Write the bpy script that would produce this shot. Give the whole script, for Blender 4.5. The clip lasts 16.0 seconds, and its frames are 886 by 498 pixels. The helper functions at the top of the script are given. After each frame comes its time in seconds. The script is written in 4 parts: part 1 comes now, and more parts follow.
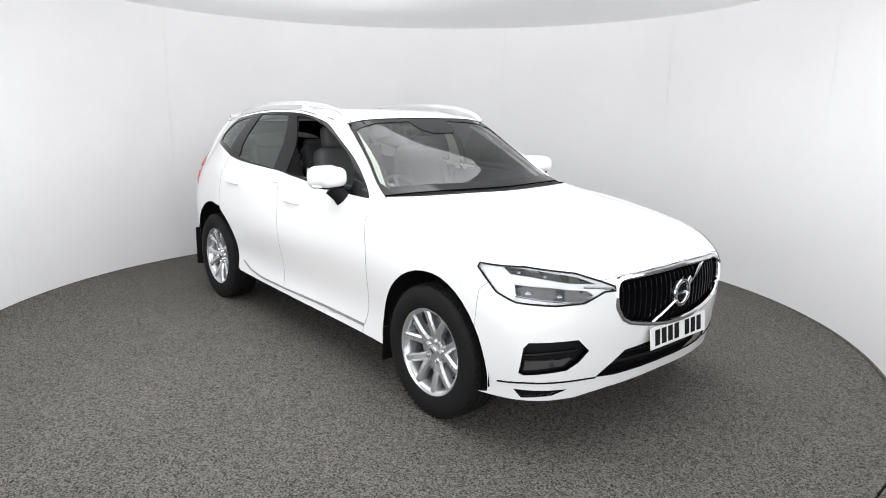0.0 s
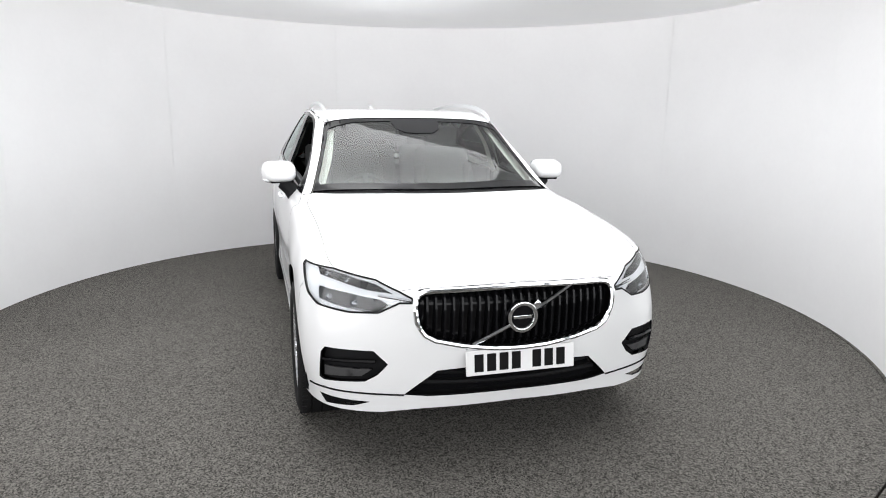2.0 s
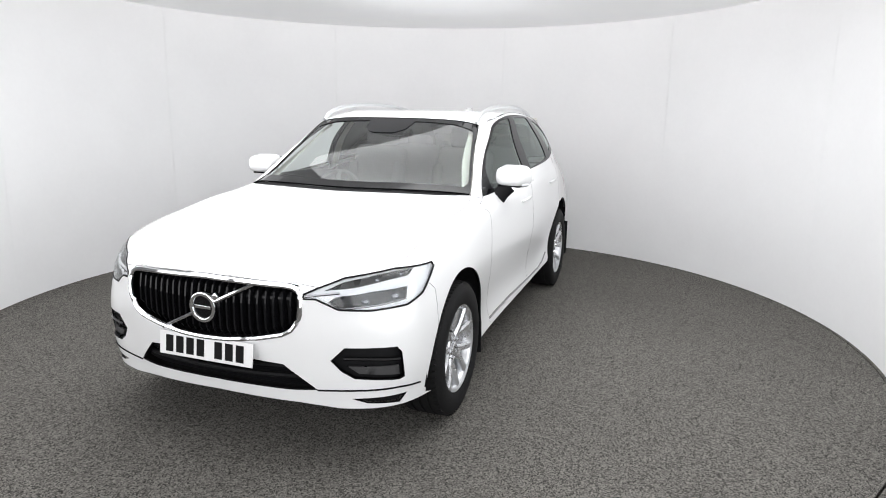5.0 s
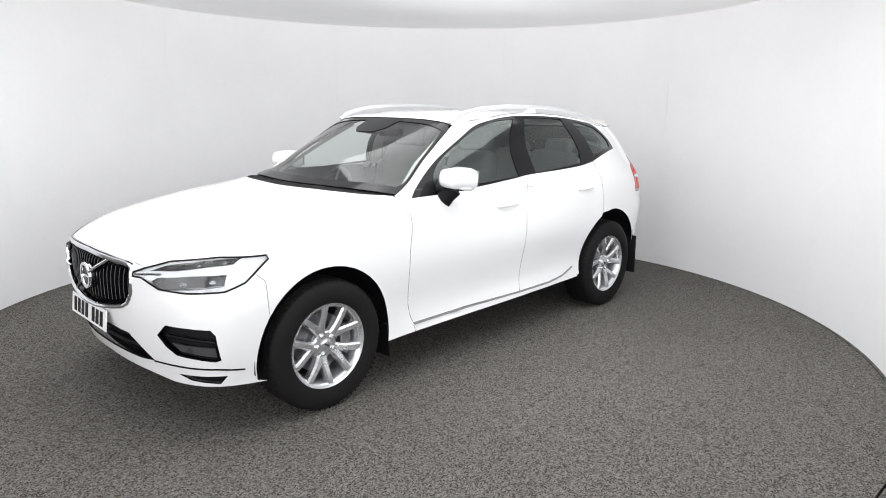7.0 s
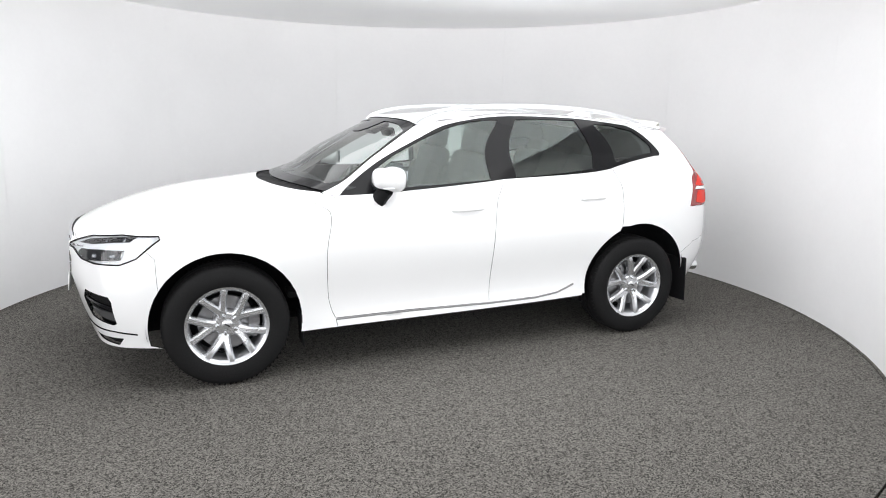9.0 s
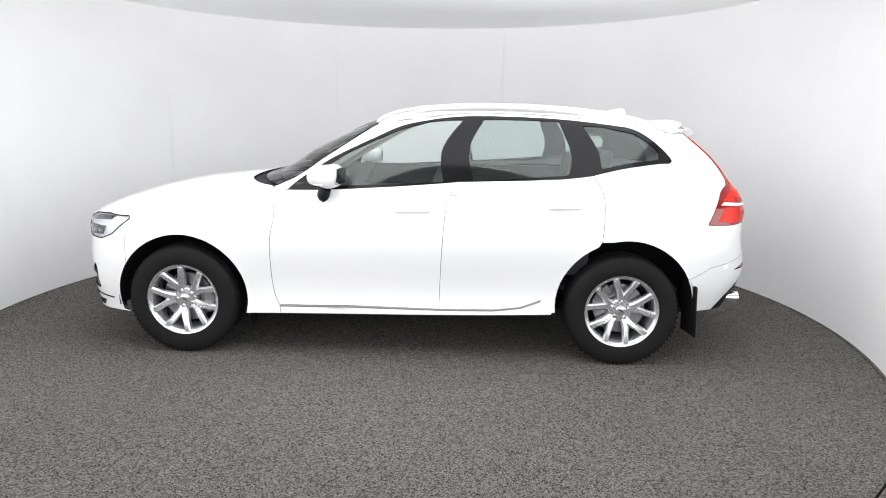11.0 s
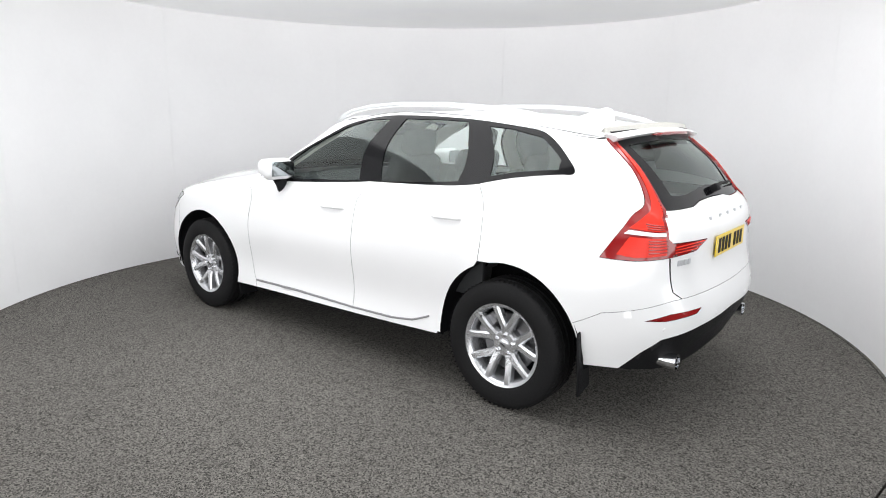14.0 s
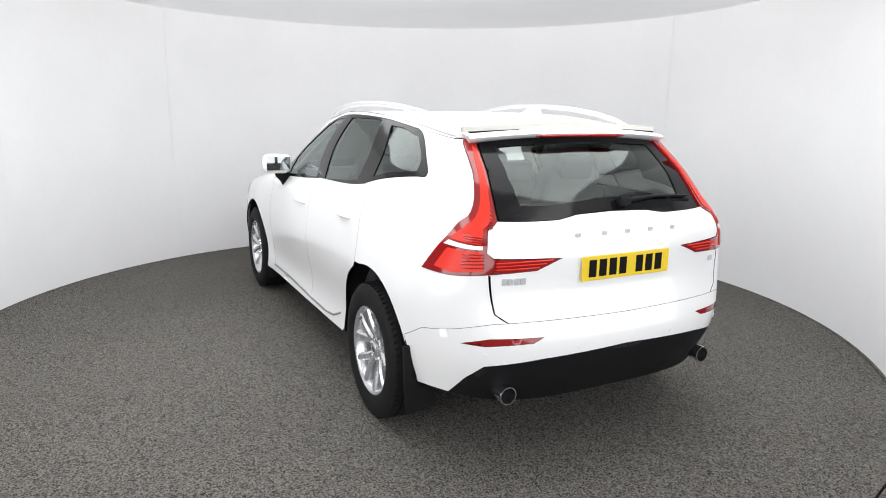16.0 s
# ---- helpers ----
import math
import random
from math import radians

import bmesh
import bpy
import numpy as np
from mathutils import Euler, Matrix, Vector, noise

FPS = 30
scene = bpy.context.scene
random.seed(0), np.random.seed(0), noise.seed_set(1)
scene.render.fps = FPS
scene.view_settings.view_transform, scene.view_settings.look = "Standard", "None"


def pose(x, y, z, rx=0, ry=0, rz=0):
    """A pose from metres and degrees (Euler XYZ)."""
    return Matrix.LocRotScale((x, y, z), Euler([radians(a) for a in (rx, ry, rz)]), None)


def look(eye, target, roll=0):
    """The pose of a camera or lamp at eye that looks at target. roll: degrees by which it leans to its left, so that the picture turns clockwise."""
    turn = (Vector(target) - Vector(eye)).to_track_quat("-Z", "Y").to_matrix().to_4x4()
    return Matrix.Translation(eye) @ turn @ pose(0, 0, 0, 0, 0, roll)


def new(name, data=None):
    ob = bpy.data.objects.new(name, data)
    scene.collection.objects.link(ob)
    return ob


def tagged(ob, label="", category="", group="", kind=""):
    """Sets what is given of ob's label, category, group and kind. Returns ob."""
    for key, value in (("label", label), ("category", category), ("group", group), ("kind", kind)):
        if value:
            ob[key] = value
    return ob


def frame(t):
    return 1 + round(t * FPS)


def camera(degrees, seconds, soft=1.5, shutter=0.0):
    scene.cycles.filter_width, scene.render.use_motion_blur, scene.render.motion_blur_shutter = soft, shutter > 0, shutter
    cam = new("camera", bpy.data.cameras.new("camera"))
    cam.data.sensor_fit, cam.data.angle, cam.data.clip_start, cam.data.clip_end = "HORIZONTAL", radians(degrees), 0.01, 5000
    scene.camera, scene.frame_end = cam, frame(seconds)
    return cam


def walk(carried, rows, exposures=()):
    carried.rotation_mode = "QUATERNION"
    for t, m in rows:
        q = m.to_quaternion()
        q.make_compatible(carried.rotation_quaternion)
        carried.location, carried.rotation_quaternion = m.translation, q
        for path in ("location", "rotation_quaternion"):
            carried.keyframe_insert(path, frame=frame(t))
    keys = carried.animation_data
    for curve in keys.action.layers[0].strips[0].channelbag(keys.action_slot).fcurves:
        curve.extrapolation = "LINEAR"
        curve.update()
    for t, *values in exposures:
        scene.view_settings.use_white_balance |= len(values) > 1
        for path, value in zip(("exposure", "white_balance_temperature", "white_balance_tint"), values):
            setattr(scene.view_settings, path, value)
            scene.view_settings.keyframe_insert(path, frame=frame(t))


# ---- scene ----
from mathutils.geometry import delaunay_2d_cdt

cam = camera(68.15, 16.0, soft=1.0)
EYE = pose(0, 0, 1.634, 90 - 12.16, 0, 0) @ pose(0, 0, 0, 0, 0, 0.9)
walk(cam, [(0.0, EYE), (16.0, EYE)])

# ---- light ----
AXIS = (-0.255, 5.0)          # the turntable's axle
TABLE_R = 3.245
WALL_R = 3.275
CEILING = 2.95           # the lit cove above the hung disc
DISC_Z, DISC_R = 2.52, 2.85
world = bpy.data.worlds.new("studio_world")
scene.world = world
world.use_nodes = True
world.node_tree.nodes["Background"].inputs[0].default_value = (0.9, 0.95, 1.0, 1)
world.node_tree.nodes["Background"].inputs[1].default_value = 0.02


def fill_lamp(name, m, sx, sy, watts, colour=(1, 1, 1)):
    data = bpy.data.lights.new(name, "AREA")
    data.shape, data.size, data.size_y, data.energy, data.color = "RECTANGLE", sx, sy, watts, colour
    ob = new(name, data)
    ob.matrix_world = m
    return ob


# five tall unseen fill lamps, added in an arc before the booth's open side
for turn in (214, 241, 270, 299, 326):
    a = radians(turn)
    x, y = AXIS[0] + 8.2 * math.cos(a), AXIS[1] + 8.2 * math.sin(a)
    fill_lamp("unseen_front_fill", look((x, y, 2.0), (AXIS[0], AXIS[1], 1.7)), 3.6, 3.8, 112 if x < -1 else 102, (0.985, 0.985, 1.0) if x < 0 else (0.965, 0.985, 1.0))
# a broad unseen fill lamp, added just under the ceiling disc
fill_lamp("unseen_top_fill", pose(-0.25, 4.0, 2.512), 4.4, 2.8, 92, (0.98, 0.99, 1.0))
scene.view_settings.exposure = 0.2


# ---- materials ----
def material(name, colour=(0.8, 0.8, 0.8), rough=0.5, metal=0.0, coat=0.0, grain=0.0, scale=200.0, bump=0.0, wear=0.0, spec=0.5):
    """Principled surface with a fine grain and a broad, faint wear of its colour and gloss."""
    m = bpy.data.materials.new(name)
    m.use_nodes = True
    n, l = m.node_tree.nodes, m.node_tree.links
    b = n["Principled BSDF"]
    b.inputs["Base Color"].default_value = (*colour, 1)
    b.inputs["Roughness"].default_value = rough
    b.inputs["Metallic"].default_value = metal
    b.inputs["Coat Weight"].default_value = coat
    b.inputs["Coat Roughness"].default_value = 0.03
    b.inputs["Specular IOR Level"].default_value = spec
    co = n.new("ShaderNodeTexCoord")
    if grain or wear:
        fine, broad = n.new("ShaderNodeTexNoise"), n.new("ShaderNodeTexNoise")
        fine.inputs["Scale"].default_value, broad.inputs["Scale"].default_value = scale, 1.7
        fine.inputs["Detail"].default_value, broad.inputs["Detail"].default_value = 3.0, 4.0
        l.new(co.outputs["Object"], fine.inputs["Vector"])
        l.new(co.outputs["Object"], broad.inputs["Vector"])
        ramps = []
        for tex, amount in ((fine, grain), (broad, wear)):
            r = n.new("ShaderNodeMapRange")
            r.inputs["From Min"].default_value, r.inputs["From Max"].default_value = 0.3, 0.7
            r.inputs["To Min"].default_value, r.inputs["To Max"].default_value = 1 - amount, 1 + amount
            l.new(tex.outputs["Fac"], r.inputs["Value"])
            ramps.append(r)
        mul = n.new("ShaderNodeMath")
        mul.operation = "MULTIPLY"
        l.new(ramps[0].outputs[0], mul.inputs[0])
        l.new(ramps[1].outputs[0], mul.inputs[1])
        tint = n.new("ShaderNodeVectorMath")
        tint.operation = "SCALE"
        tint.inputs[0].default_value = colour
        l.new(mul.outputs[0], tint.inputs["Scale"])
        l.new(tint.outputs[0], b.inputs["Base Color"])
        rr = n.new("ShaderNodeMath")
        rr.operation = "MULTIPLY"
        rr.inputs[1].default_value = rough
        l.new(ramps[1].outputs[0], rr.inputs[0])
        l.new(rr.outputs[0], b.inputs["Roughness"])
    if bump:
        tex, bp = n.new("ShaderNodeTexNoise"), n.new("ShaderNodeBump")
        tex.inputs["Scale"].default_value = scale
        tex.inputs["Detail"].default_value = 4.0
        bp.inputs["Strength"].default_value = min(1.0, bump)
        bp.inputs["Distance"].default_value = 0.004
        l.new(co.outputs["Object"], tex.inputs["Vector"])
        l.new(tex.outputs["Fac"], bp.inputs["Height"])
        l.new(bp.outputs[0], b.inputs["Normal"])
    return m


def pane_material(name, tint, gloss=(1.0, 1.0, 1.0), ior=1.52):
    """A thin sheet of tinted glass: it lets light through and mirrors by its angle."""
    m = bpy.data.materials.new(name)
    m.use_nodes = True
    n, l = m.node_tree.nodes, m.node_tree.links
    n.remove(n["Principled BSDF"])
    out = n["Material Output"]
    clear, shine, mix, fres = (n.new("ShaderNodeBsdfTransparent"), n.new("ShaderNodeBsdfGlossy"),
                               n.new("ShaderNodeMixShader"), n.new("ShaderNodeFresnel"))
    clear.inputs[0].default_value = (*tint, 1)
    shine.inputs["Color"].default_value = (*gloss, 1)
    shine.inputs["Roughness"].default_value = 0.01
    fres.inputs["IOR"].default_value = ior
    l.new(fres.outputs[0], mix.inputs[0])
    l.new(clear.outputs[0], mix.inputs[1])
    l.new(shine.outputs[0], mix.inputs[2])
    l.new(mix.outputs[0], out.inputs["Surface"])
    return m


PAINT = material("white_paint", (0.85, 0.855, 0.862), 0.28, coat=0.8, wear=0.012, grain=0.006)
BLACK_GLOSS = material("gloss_black_trim", (0.006, 0.006, 0.007), 0.1, wear=0.05, spec=0.2)
PLASTIC = material("black_plastic", (0.008, 0.008, 0.009), 0.55, grain=0.15, scale=300, bump=0.25, wear=0.1, spec=0.15)
SHELL = material("dark_underbody", (0.008, 0.008, 0.009), 0.8, grain=0.2, scale=60, wear=0.2, spec=0.1)
RUBBER = material("tyre_rubber", (0.0085, 0.0085, 0.009), 0.7, grain=0.2, scale=120, bump=0.15, wear=0.2, spec=0.18)
ALLOY = material("silver_alloy", (0.66, 0.67, 0.69), 0.27, metal=0.82, wear=0.06)
STEEL = material("brake_steel", (0.32, 0.32, 0.33), 0.35, metal=1.0, grain=0.1, scale=80, wear=0.15)
CHROME = material("chrome", (0.82, 0.83, 0.85), 0.07, metal=1.0, wear=0.02)
RED_LENS = material("red_lamp_lens", (0.72, 0.03, 0.015), 0.25, wear=0.04, spec=0.3)
RED_DARK = material("dark_red_lens", (0.26, 0.006, 0.007), 0.1, coat=0.8, wear=0.05)
AMBER = material("amber_lens", (0.75, 0.2, 0.03), 0.15, coat=0.5)
LAMP_WHITE = material("white_light_guide", (0.86, 0.88, 0.9), 0.25, coat=0.5, wear=0.03)
LAMP_DARK = material("smoked_lamp_housing", (0.016, 0.017, 0.019), 0.25, metal=0.0, wear=0.1)
LENS = material("projector_lens", (0.35, 0.37, 0.4), 0.06, metal=0.7, coat=1.0)
FABRIC = material("charcoal_seat_leather", (0.075, 0.075, 0.077), 0.55, grain=0.1, scale=150, bump=0.04, wear=0.15, spec=0.25)
DASH = material("dark_dashboard", (0.045, 0.047, 0.049), 0.5, grain=0.1, scale=250, bump=0.03, wear=0.1, spec=0.25)
LINING = material("pale_headlining", (0.62, 0.61, 0.57), 0.9, grain=0.06, scale=300, bump=0.2, wear=0.05)
CARPET_IN = material("black_cabin_carpet", (0.02, 0.02, 0.02), 0.95, grain=0.3, scale=200, bump=0.4)
PLATE_W = material("white_plate", (0.8, 0.8, 0.8), 0.3, coat=0.4, wear=0.03)
PLATE_Y = material("yellow_plate", (0.85, 0.6, 0.02), 0.3, coat=0.4, wear=0.03)
BADGE_SILVER = material("badge_silver", (0.55, 0.56, 0.58), 0.3, metal=0.3, wear=0.03)
INK = material("black_ink", (0.006, 0.006, 0.006), 0.5, spec=0.1)
MIRROR = material("mirror_glass", (0.3, 0.32, 0.33), 0.02, metal=1.0)
WINDSCREEN = pane_material("windscreen_glass", (0.80, 0.87, 0.84))
GLASS = pane_material("door_glass", (0.78, 0.86, 0.83), (0.92, 1.0, 0.97), 1.66)
REAR_GLASS = pane_material("privacy_glass", (0.76, 0.84, 0.81), (0.92, 1.0, 0.97), 1.66)
CLEAR = pane_material("clear_lamp_cover", (0.93, 0.94, 0.95))
WALL = material("white_studio_wall", (0.9, 0.9, 0.908), 0.45, grain=0.006, scale=25, wear=0.015, spec=0.3)
CEIL = material("pale_ceiling", (0.78, 0.78, 0.79), 0.8, grain=0.01, wear=0.02)
DISC = material("stretch_ceiling_added_glow", (0.78, 0.78, 0.79), 0.8, grain=0.01, wear=0.02)
# Low emission added to the disc; it stands in for bounced light.
DISC.node_tree.nodes["Principled BSDF"].inputs["Emission Color"].default_value = (0.985, 0.99, 1.0, 1)
DISC.node_tree.nodes["Principled BSDF"].inputs["Emission Strength"].default_value = 0.2
COVE = material("lit_cove_diffuser", (0.8, 0.8, 0.8), 0.6, wear=0.01)
COVE.node_tree.nodes["Principled BSDF"].inputs["Emission Color"].default_value = (1.0, 0.985, 0.97, 1)
COVE.node_tree.nodes["Principled BSDF"].inputs["Emission Strength"].default_value = 0.85
FOG_GREY = material("grey_fog_insert", (0.05, 0.05, 0.052), 0.45, grain=0.1, scale=300, wear=0.1)
SEAM = material("seam_rubber", (0.01, 0.01, 0.01), 0.8)


def carpet_material(name):
    """Grey-brown needle felt: light and dark tufts under a broad soil."""
    m = bpy.data.materials.new(name)
    m.use_nodes = True
    n, l = m.node_tree.nodes, m.node_tree.links
    b = n["Principled BSDF"]
    b.inputs["Roughness"].default_value = 0.95
    b.inputs["Specular IOR Level"].default_value = 0.15
    co = n.new("ShaderNodeTexCoord")
    tex = []
    for scale, detail in ((38.0, 6.0), (0.9, 4.0)):
        t = n.new("ShaderNodeTexNoise")
        t.inputs["Scale"].default_value, t.inputs["Detail"].default_value = scale, detail
        l.new(co.outputs["Object"], t.inputs["Vector"])
        tex.append(t)
    tuft = n.new("ShaderNodeTexVoronoi")
    tuft.inputs["Scale"].default_value = 165.0
    l.new(co.outputs["Object"], tuft.inputs["Vector"])
    pick = n.new("ShaderNodeSeparateColor")
    l.new(tuft.outputs["Color"], pick.inputs[0])
    ramp = n.new("ShaderNodeValToRGB")
    ramp.color_ramp.elements[0].position, ramp.color_ramp.elements[1].position = 0.12, 0.95
    ramp.color_ramp.elements[0].color = (0.015, 0.0142, 0.013, 1)
    ramp.color_ramp.elements[1].color = (0.225, 0.214, 0.197, 1)
    mix = n.new("ShaderNodeMix")
    mix.inputs["Factor"].default_value = 0.72
    l.new(tex[0].outputs["Fac"], mix.inputs["A"])
    l.new(pick.outputs[0], mix.inputs["B"])
    l.new(mix.outputs[0], ramp.inputs[0])
    soil = n.new("ShaderNodeMapRange")
    soil.inputs["To Min"].default_value, soil.inputs["To Max"].default_value = 0.85, 1.15
    l.new(tex[1].outputs["Fac"], soil.inputs["Value"])
    tint = n.new("ShaderNodeVectorMath")
    tint.operation = "SCALE"
    l.new(ramp.outputs[0], tint.inputs[0])
    l.new(soil.outputs[0], tint.inputs["Scale"])
    l.new(tint.outputs[0], b.inputs["Base Color"])
    bp = n.new("ShaderNodeBump")
    bp.inputs["Strength"].default_value, bp.inputs["Distance"].default_value = 0.12, 0.001
    l.new(mix.outputs[0], bp.inputs["Height"])
    l.new(bp.outputs[0], b.inputs["Normal"])
    return m


CARPET = carpet_material("grey_felt_carpet")


# ---- mesh helpers ----
def mesh_object(name, verts, faces, mat, parent=None, label="", smooth=True):
    me = bpy.data.meshes.new(name)
    me.from_pydata([tuple(map(float, v)) for v in verts], [], [tuple(map(int, f)) for f in faces])
    me.materials.append(mat)
    if smooth:
        me.polygons.foreach_set("use_smooth", [True] * len(me.polygons))
    me.update()
    ob = new(name, me)
    ob.parent = parent
    if label:
        ob["label"] = label
    return ob


def part(name, bm, mat, parent, label="", smooth=True, auto=40):
    """Link a bmesh as one mesh object under a thing or a part."""
    bmesh.ops.recalc_face_normals(bm, faces=bm.faces)
    me = bpy.data.meshes.new(name)
    for f in bm.faces:
        f.smooth = smooth
    if smooth:
        for e in bm.edges:
            if len(e.link_faces) == 2 and e.calc_face_angle(0) > radians(auto):
                e.smooth = False
    bm.to_mesh(me)
    bm.free()
    me.materials.append(mat)
    ob = new(name, me)
    ob.parent = parent
    if label:
        ob["label"] = label
    return ob


def block(m, sx, sy, sz, bevel=0.0, seg=2, bm=None, taper=1.0):
    """A bevelled box centred on the pose m; taper narrows its top."""
    bm = bm or bmesh.new()
    made = bmesh.ops.create_cube(bm, size=1.0)["verts"]
    for v in made:
        k = taper if v.co.z > 0 else 1.0
        v.co = Vector((v.co.x * sx * k, v.co.y * sy * k, v.co.z * sz))
    if bevel:
        edges = list({e for v in made for e in v.link_edges})
        made = [v for v in bmesh.ops.bevel(bm, geom=edges, offset=bevel, segments=seg, affect="EDGES", profile=0.6)["verts"]]
    bmesh.ops.transform(bm, matrix=m, verts=list({v for v in made}))
    return bm


def tube(points, r, sides=8, bm=None, closed=False, flat=1.0):
    """A round or flattened bar along a polyline."""
    bm = bm or bmesh.new()
    pts = [Vector(p) for p in points]
    rings, n = [], len(pts)
    for i, p in enumerate(pts):
        a, b = pts[(i - 1) % n if closed else max(i - 1, 0)], pts[(i + 1) % n if closed else min(i + 1, n - 1)]
        d = (b - a).normalized()
        up = Vector((0, 0, 1)) if abs(d.z) < 0.9 else Vector((1, 0, 0))
        u = d.cross(up).normalized()
        w = u.cross(d).normalized()
        rr = r[i] if isinstance(r, (list, tuple)) else r
        rings.append([bm.verts.new(p + u * math.cos(2 * math.pi * k / sides) * rr + w * math.sin(2 * math.pi * k / sides) * rr * flat)
                      for k in range(sides)])
    for i in range(n if closed else n - 1):
        A, B = rings[i], rings[(i + 1) % n]
        for k in range(sides):
            bm.faces.new((A[k], A[(k + 1) % sides], B[(k + 1) % sides], B[k]))
    if not closed:
        bm.faces.new(rings[0])
        bm.faces.new(rings[-1][::-1])
    return bm


def lathe(profile, n=48, bm=None, closed=False):
    """Turn (y, r) pairs about the y axis."""
    bm = bm or bmesh.new()
    rings = [[bm.verts.new((r * math.cos(2 * math.pi * k / n), y, r * math.sin(2 * math.pi * k / n))) for k in range(n)] for y, r in profile]
    pairs = list(zip(rings, rings[1:])) + ([(rings[-1], rings[0])] if closed else [])
    for A, B in pairs:
        for k in range(n):
            bm.faces.new((A[k], A[(k + 1) % n], B[(k + 1) % n], B[k]))
    if not closed:
        for ring in (rings[0], rings[-1]):
            bm.faces.new(ring)
    return bm


# ---- the car's skin: rings from the sill up to the roof's spine, each from the nose round to the tail ----
# columns: nose, grille edge, front corner, front axle, windscreen pillar, middle pillar, rear door, rear axle, tail corner, lamp, tail
RINGS = [
    [(2.22, 0, .275), (2.17, .48, .27), (1.99, .845, .275), (1.43, .94, .26), (.75, .922, .275), (-.3, .922, .29), (-1.0, .930, .31), (-1.43, .93, .33), (-1.95, .85, .36), (-2.22, .56, .33), (-2.28, 0, .33)],
    [(2.28, 0, .46), (2.22, .49, .48), (2.0, .88, .50), (1.43, .955, .50), (.75, .902, .46), (-.3, .900, .47), (-1.0, .915, .50), (-1.43, .95, .52), (-1.99, .88, .55), (-2.315, .61, .58), (-2.385, 0, .58)],
    [(2.32, 0, .70), (2.25, .50, .71), (1.955, .88, .73), (1.43, .945, .78), (.75, .93, .74), (-.3, .94, .76), (-1.0, .945, .78), (-1.43, .95, .80), (-2.02, .88, .80), (-2.27, .645, .83), (-2.33, 0, .83)],
    [(2.27, 0, .885), (2.20, .48, .885), (1.87, .84, .92), (1.43, .895, .97), (.75, .905, 1.0), (-.3, .915, 1.02), (-1.0, .92, 1.04), (-1.43, .915, 1.05), (-2.01, .83, 1.02), (-2.26, .65, 1.02), (-2.33, 0, 1.02)],
    [(1.75, 0, 1.062), (1.72, .42, 1.052), (1.60, .70, 1.02), (1.30, .81, 1.05), (.85, .865, 1.06), (-.3, .89, 1.10), (-1.0, .895, 1.13), (-1.43, .87, 1.17), (-1.97, .77, 1.14), (-2.23, .65, 1.10), (-2.29, 0, 1.10)],
    [(1.03, 0, 1.155), (.98, .42, 1.157), (.885, .66, 1.147), (.80, .76, 1.13), (.695, .83, 1.108), (-.3, .86, 1.165), (-1.0, .865, 1.21), (-1.45, .83, 1.27), (-1.93, .715, 1.25), (-2.17, .635, 1.165), (-2.22, 0, 1.165)],
    [(.66, 0, 1.36), (.62, .38, 1.355), (.55, .58, 1.34), (.47, .69, 1.325), (.38, .745, 1.32), (-.3, .775, 1.38), (-1.0, .775, 1.40), (-1.5, .74, 1.41), (-1.86, .665, 1.39), (-2.03, .60, 1.34), (-2.09, 0, 1.36)],
    [(.22, 0, 1.555), (.21, .36, 1.55), (.19, .54, 1.535), (.15, .635, 1.515), (-.05, .66, 1.535), (-.45, .675, 1.58), (-1.0, .67, 1.57), (-1.45, .65, 1.53), (-1.76, .62, 1.495), (-1.85, .56, 1.495), (-1.90, 0, 1.515)],
    [(.10, 0, 1.58), (.08, .34, 1.575), (.05, .48, 1.565), (0, .57, 1.555), (-.15, .585, 1.575), (-.5, .59, 1.605), (-1.0, .585, 1.595), (-1.45, .57, 1.56), (-1.78, .55, 1.527), (-1.86, .48, 1.527), (-1.90, 0, 1.54)],
    [(-.10, 0, 1.598), (-.12, 0, 1.60), (-.15, 0, 1.603), (-.2, 0, 1.606), (-.3, 0, 1.61), (-.6, 0, 1.615), (-1.0, 0, 1.607), (-1.35, 0, 1.587), (-1.65, 0, 1.563), (-1.72, 0, 1.558), (-1.76, 0, 1.555)],
]
CAGE = np.array(RINGS)
_flip = np.array([1, -1, 1])
CAGE = np.concatenate([CAGE[:, 1:2] * _flip, CAGE, CAGE[:, 9:10] * _flip], axis=1)
CAGE = np.concatenate([(2 * CAGE[0] - CAGE[1])[None], CAGE, (CAGE[-2] * _flip)[None]], axis=0)


def _weights(t):
    t = t[..., None]
    return np.concatenate([-.5 * t + t ** 2 - .5 * t ** 3, 1 - 2.5 * t ** 2 + 1.5 * t ** 3, .5 * t + 2 * t ** 2 - 1.5 * t ** 3, -.5 * t ** 2 + .5 * t ** 3], -1)


def skin(s, v, off=0.0):
    """Points of the skin at s along (-10 to 10, the right side below 0) and v up (0 to 9), moved outward by off."""
    s, v = np.atleast_1d(np.asarray(s, float)), np.atleast_1d(np.asarray(v, float))
    def raw(s, v):
        side = np.where(s < 0, -1.0, 1.0)
        a, b = np.clip(np.abs(s), 0, 10 - 1e-9), np.clip(v, 0, 9 - 1e-9)
        i, j = a.astype(int), b.astype(int)
        ws, wv = _weights(a - i), _weights(b - j)
        out = np.zeros(s.shape + (3,))
        for p in range(4):
            for q in range(4):
                out += (wv[..., p] * ws[..., q])[..., None] * CAGE[j + p, i + q]
        out[..., 1] *= side
        return out
    P = raw(s, v)
    if np.any(off):
        P = P + skin_normal(s, v, raw) * np.asarray(off)[..., None]
    return P


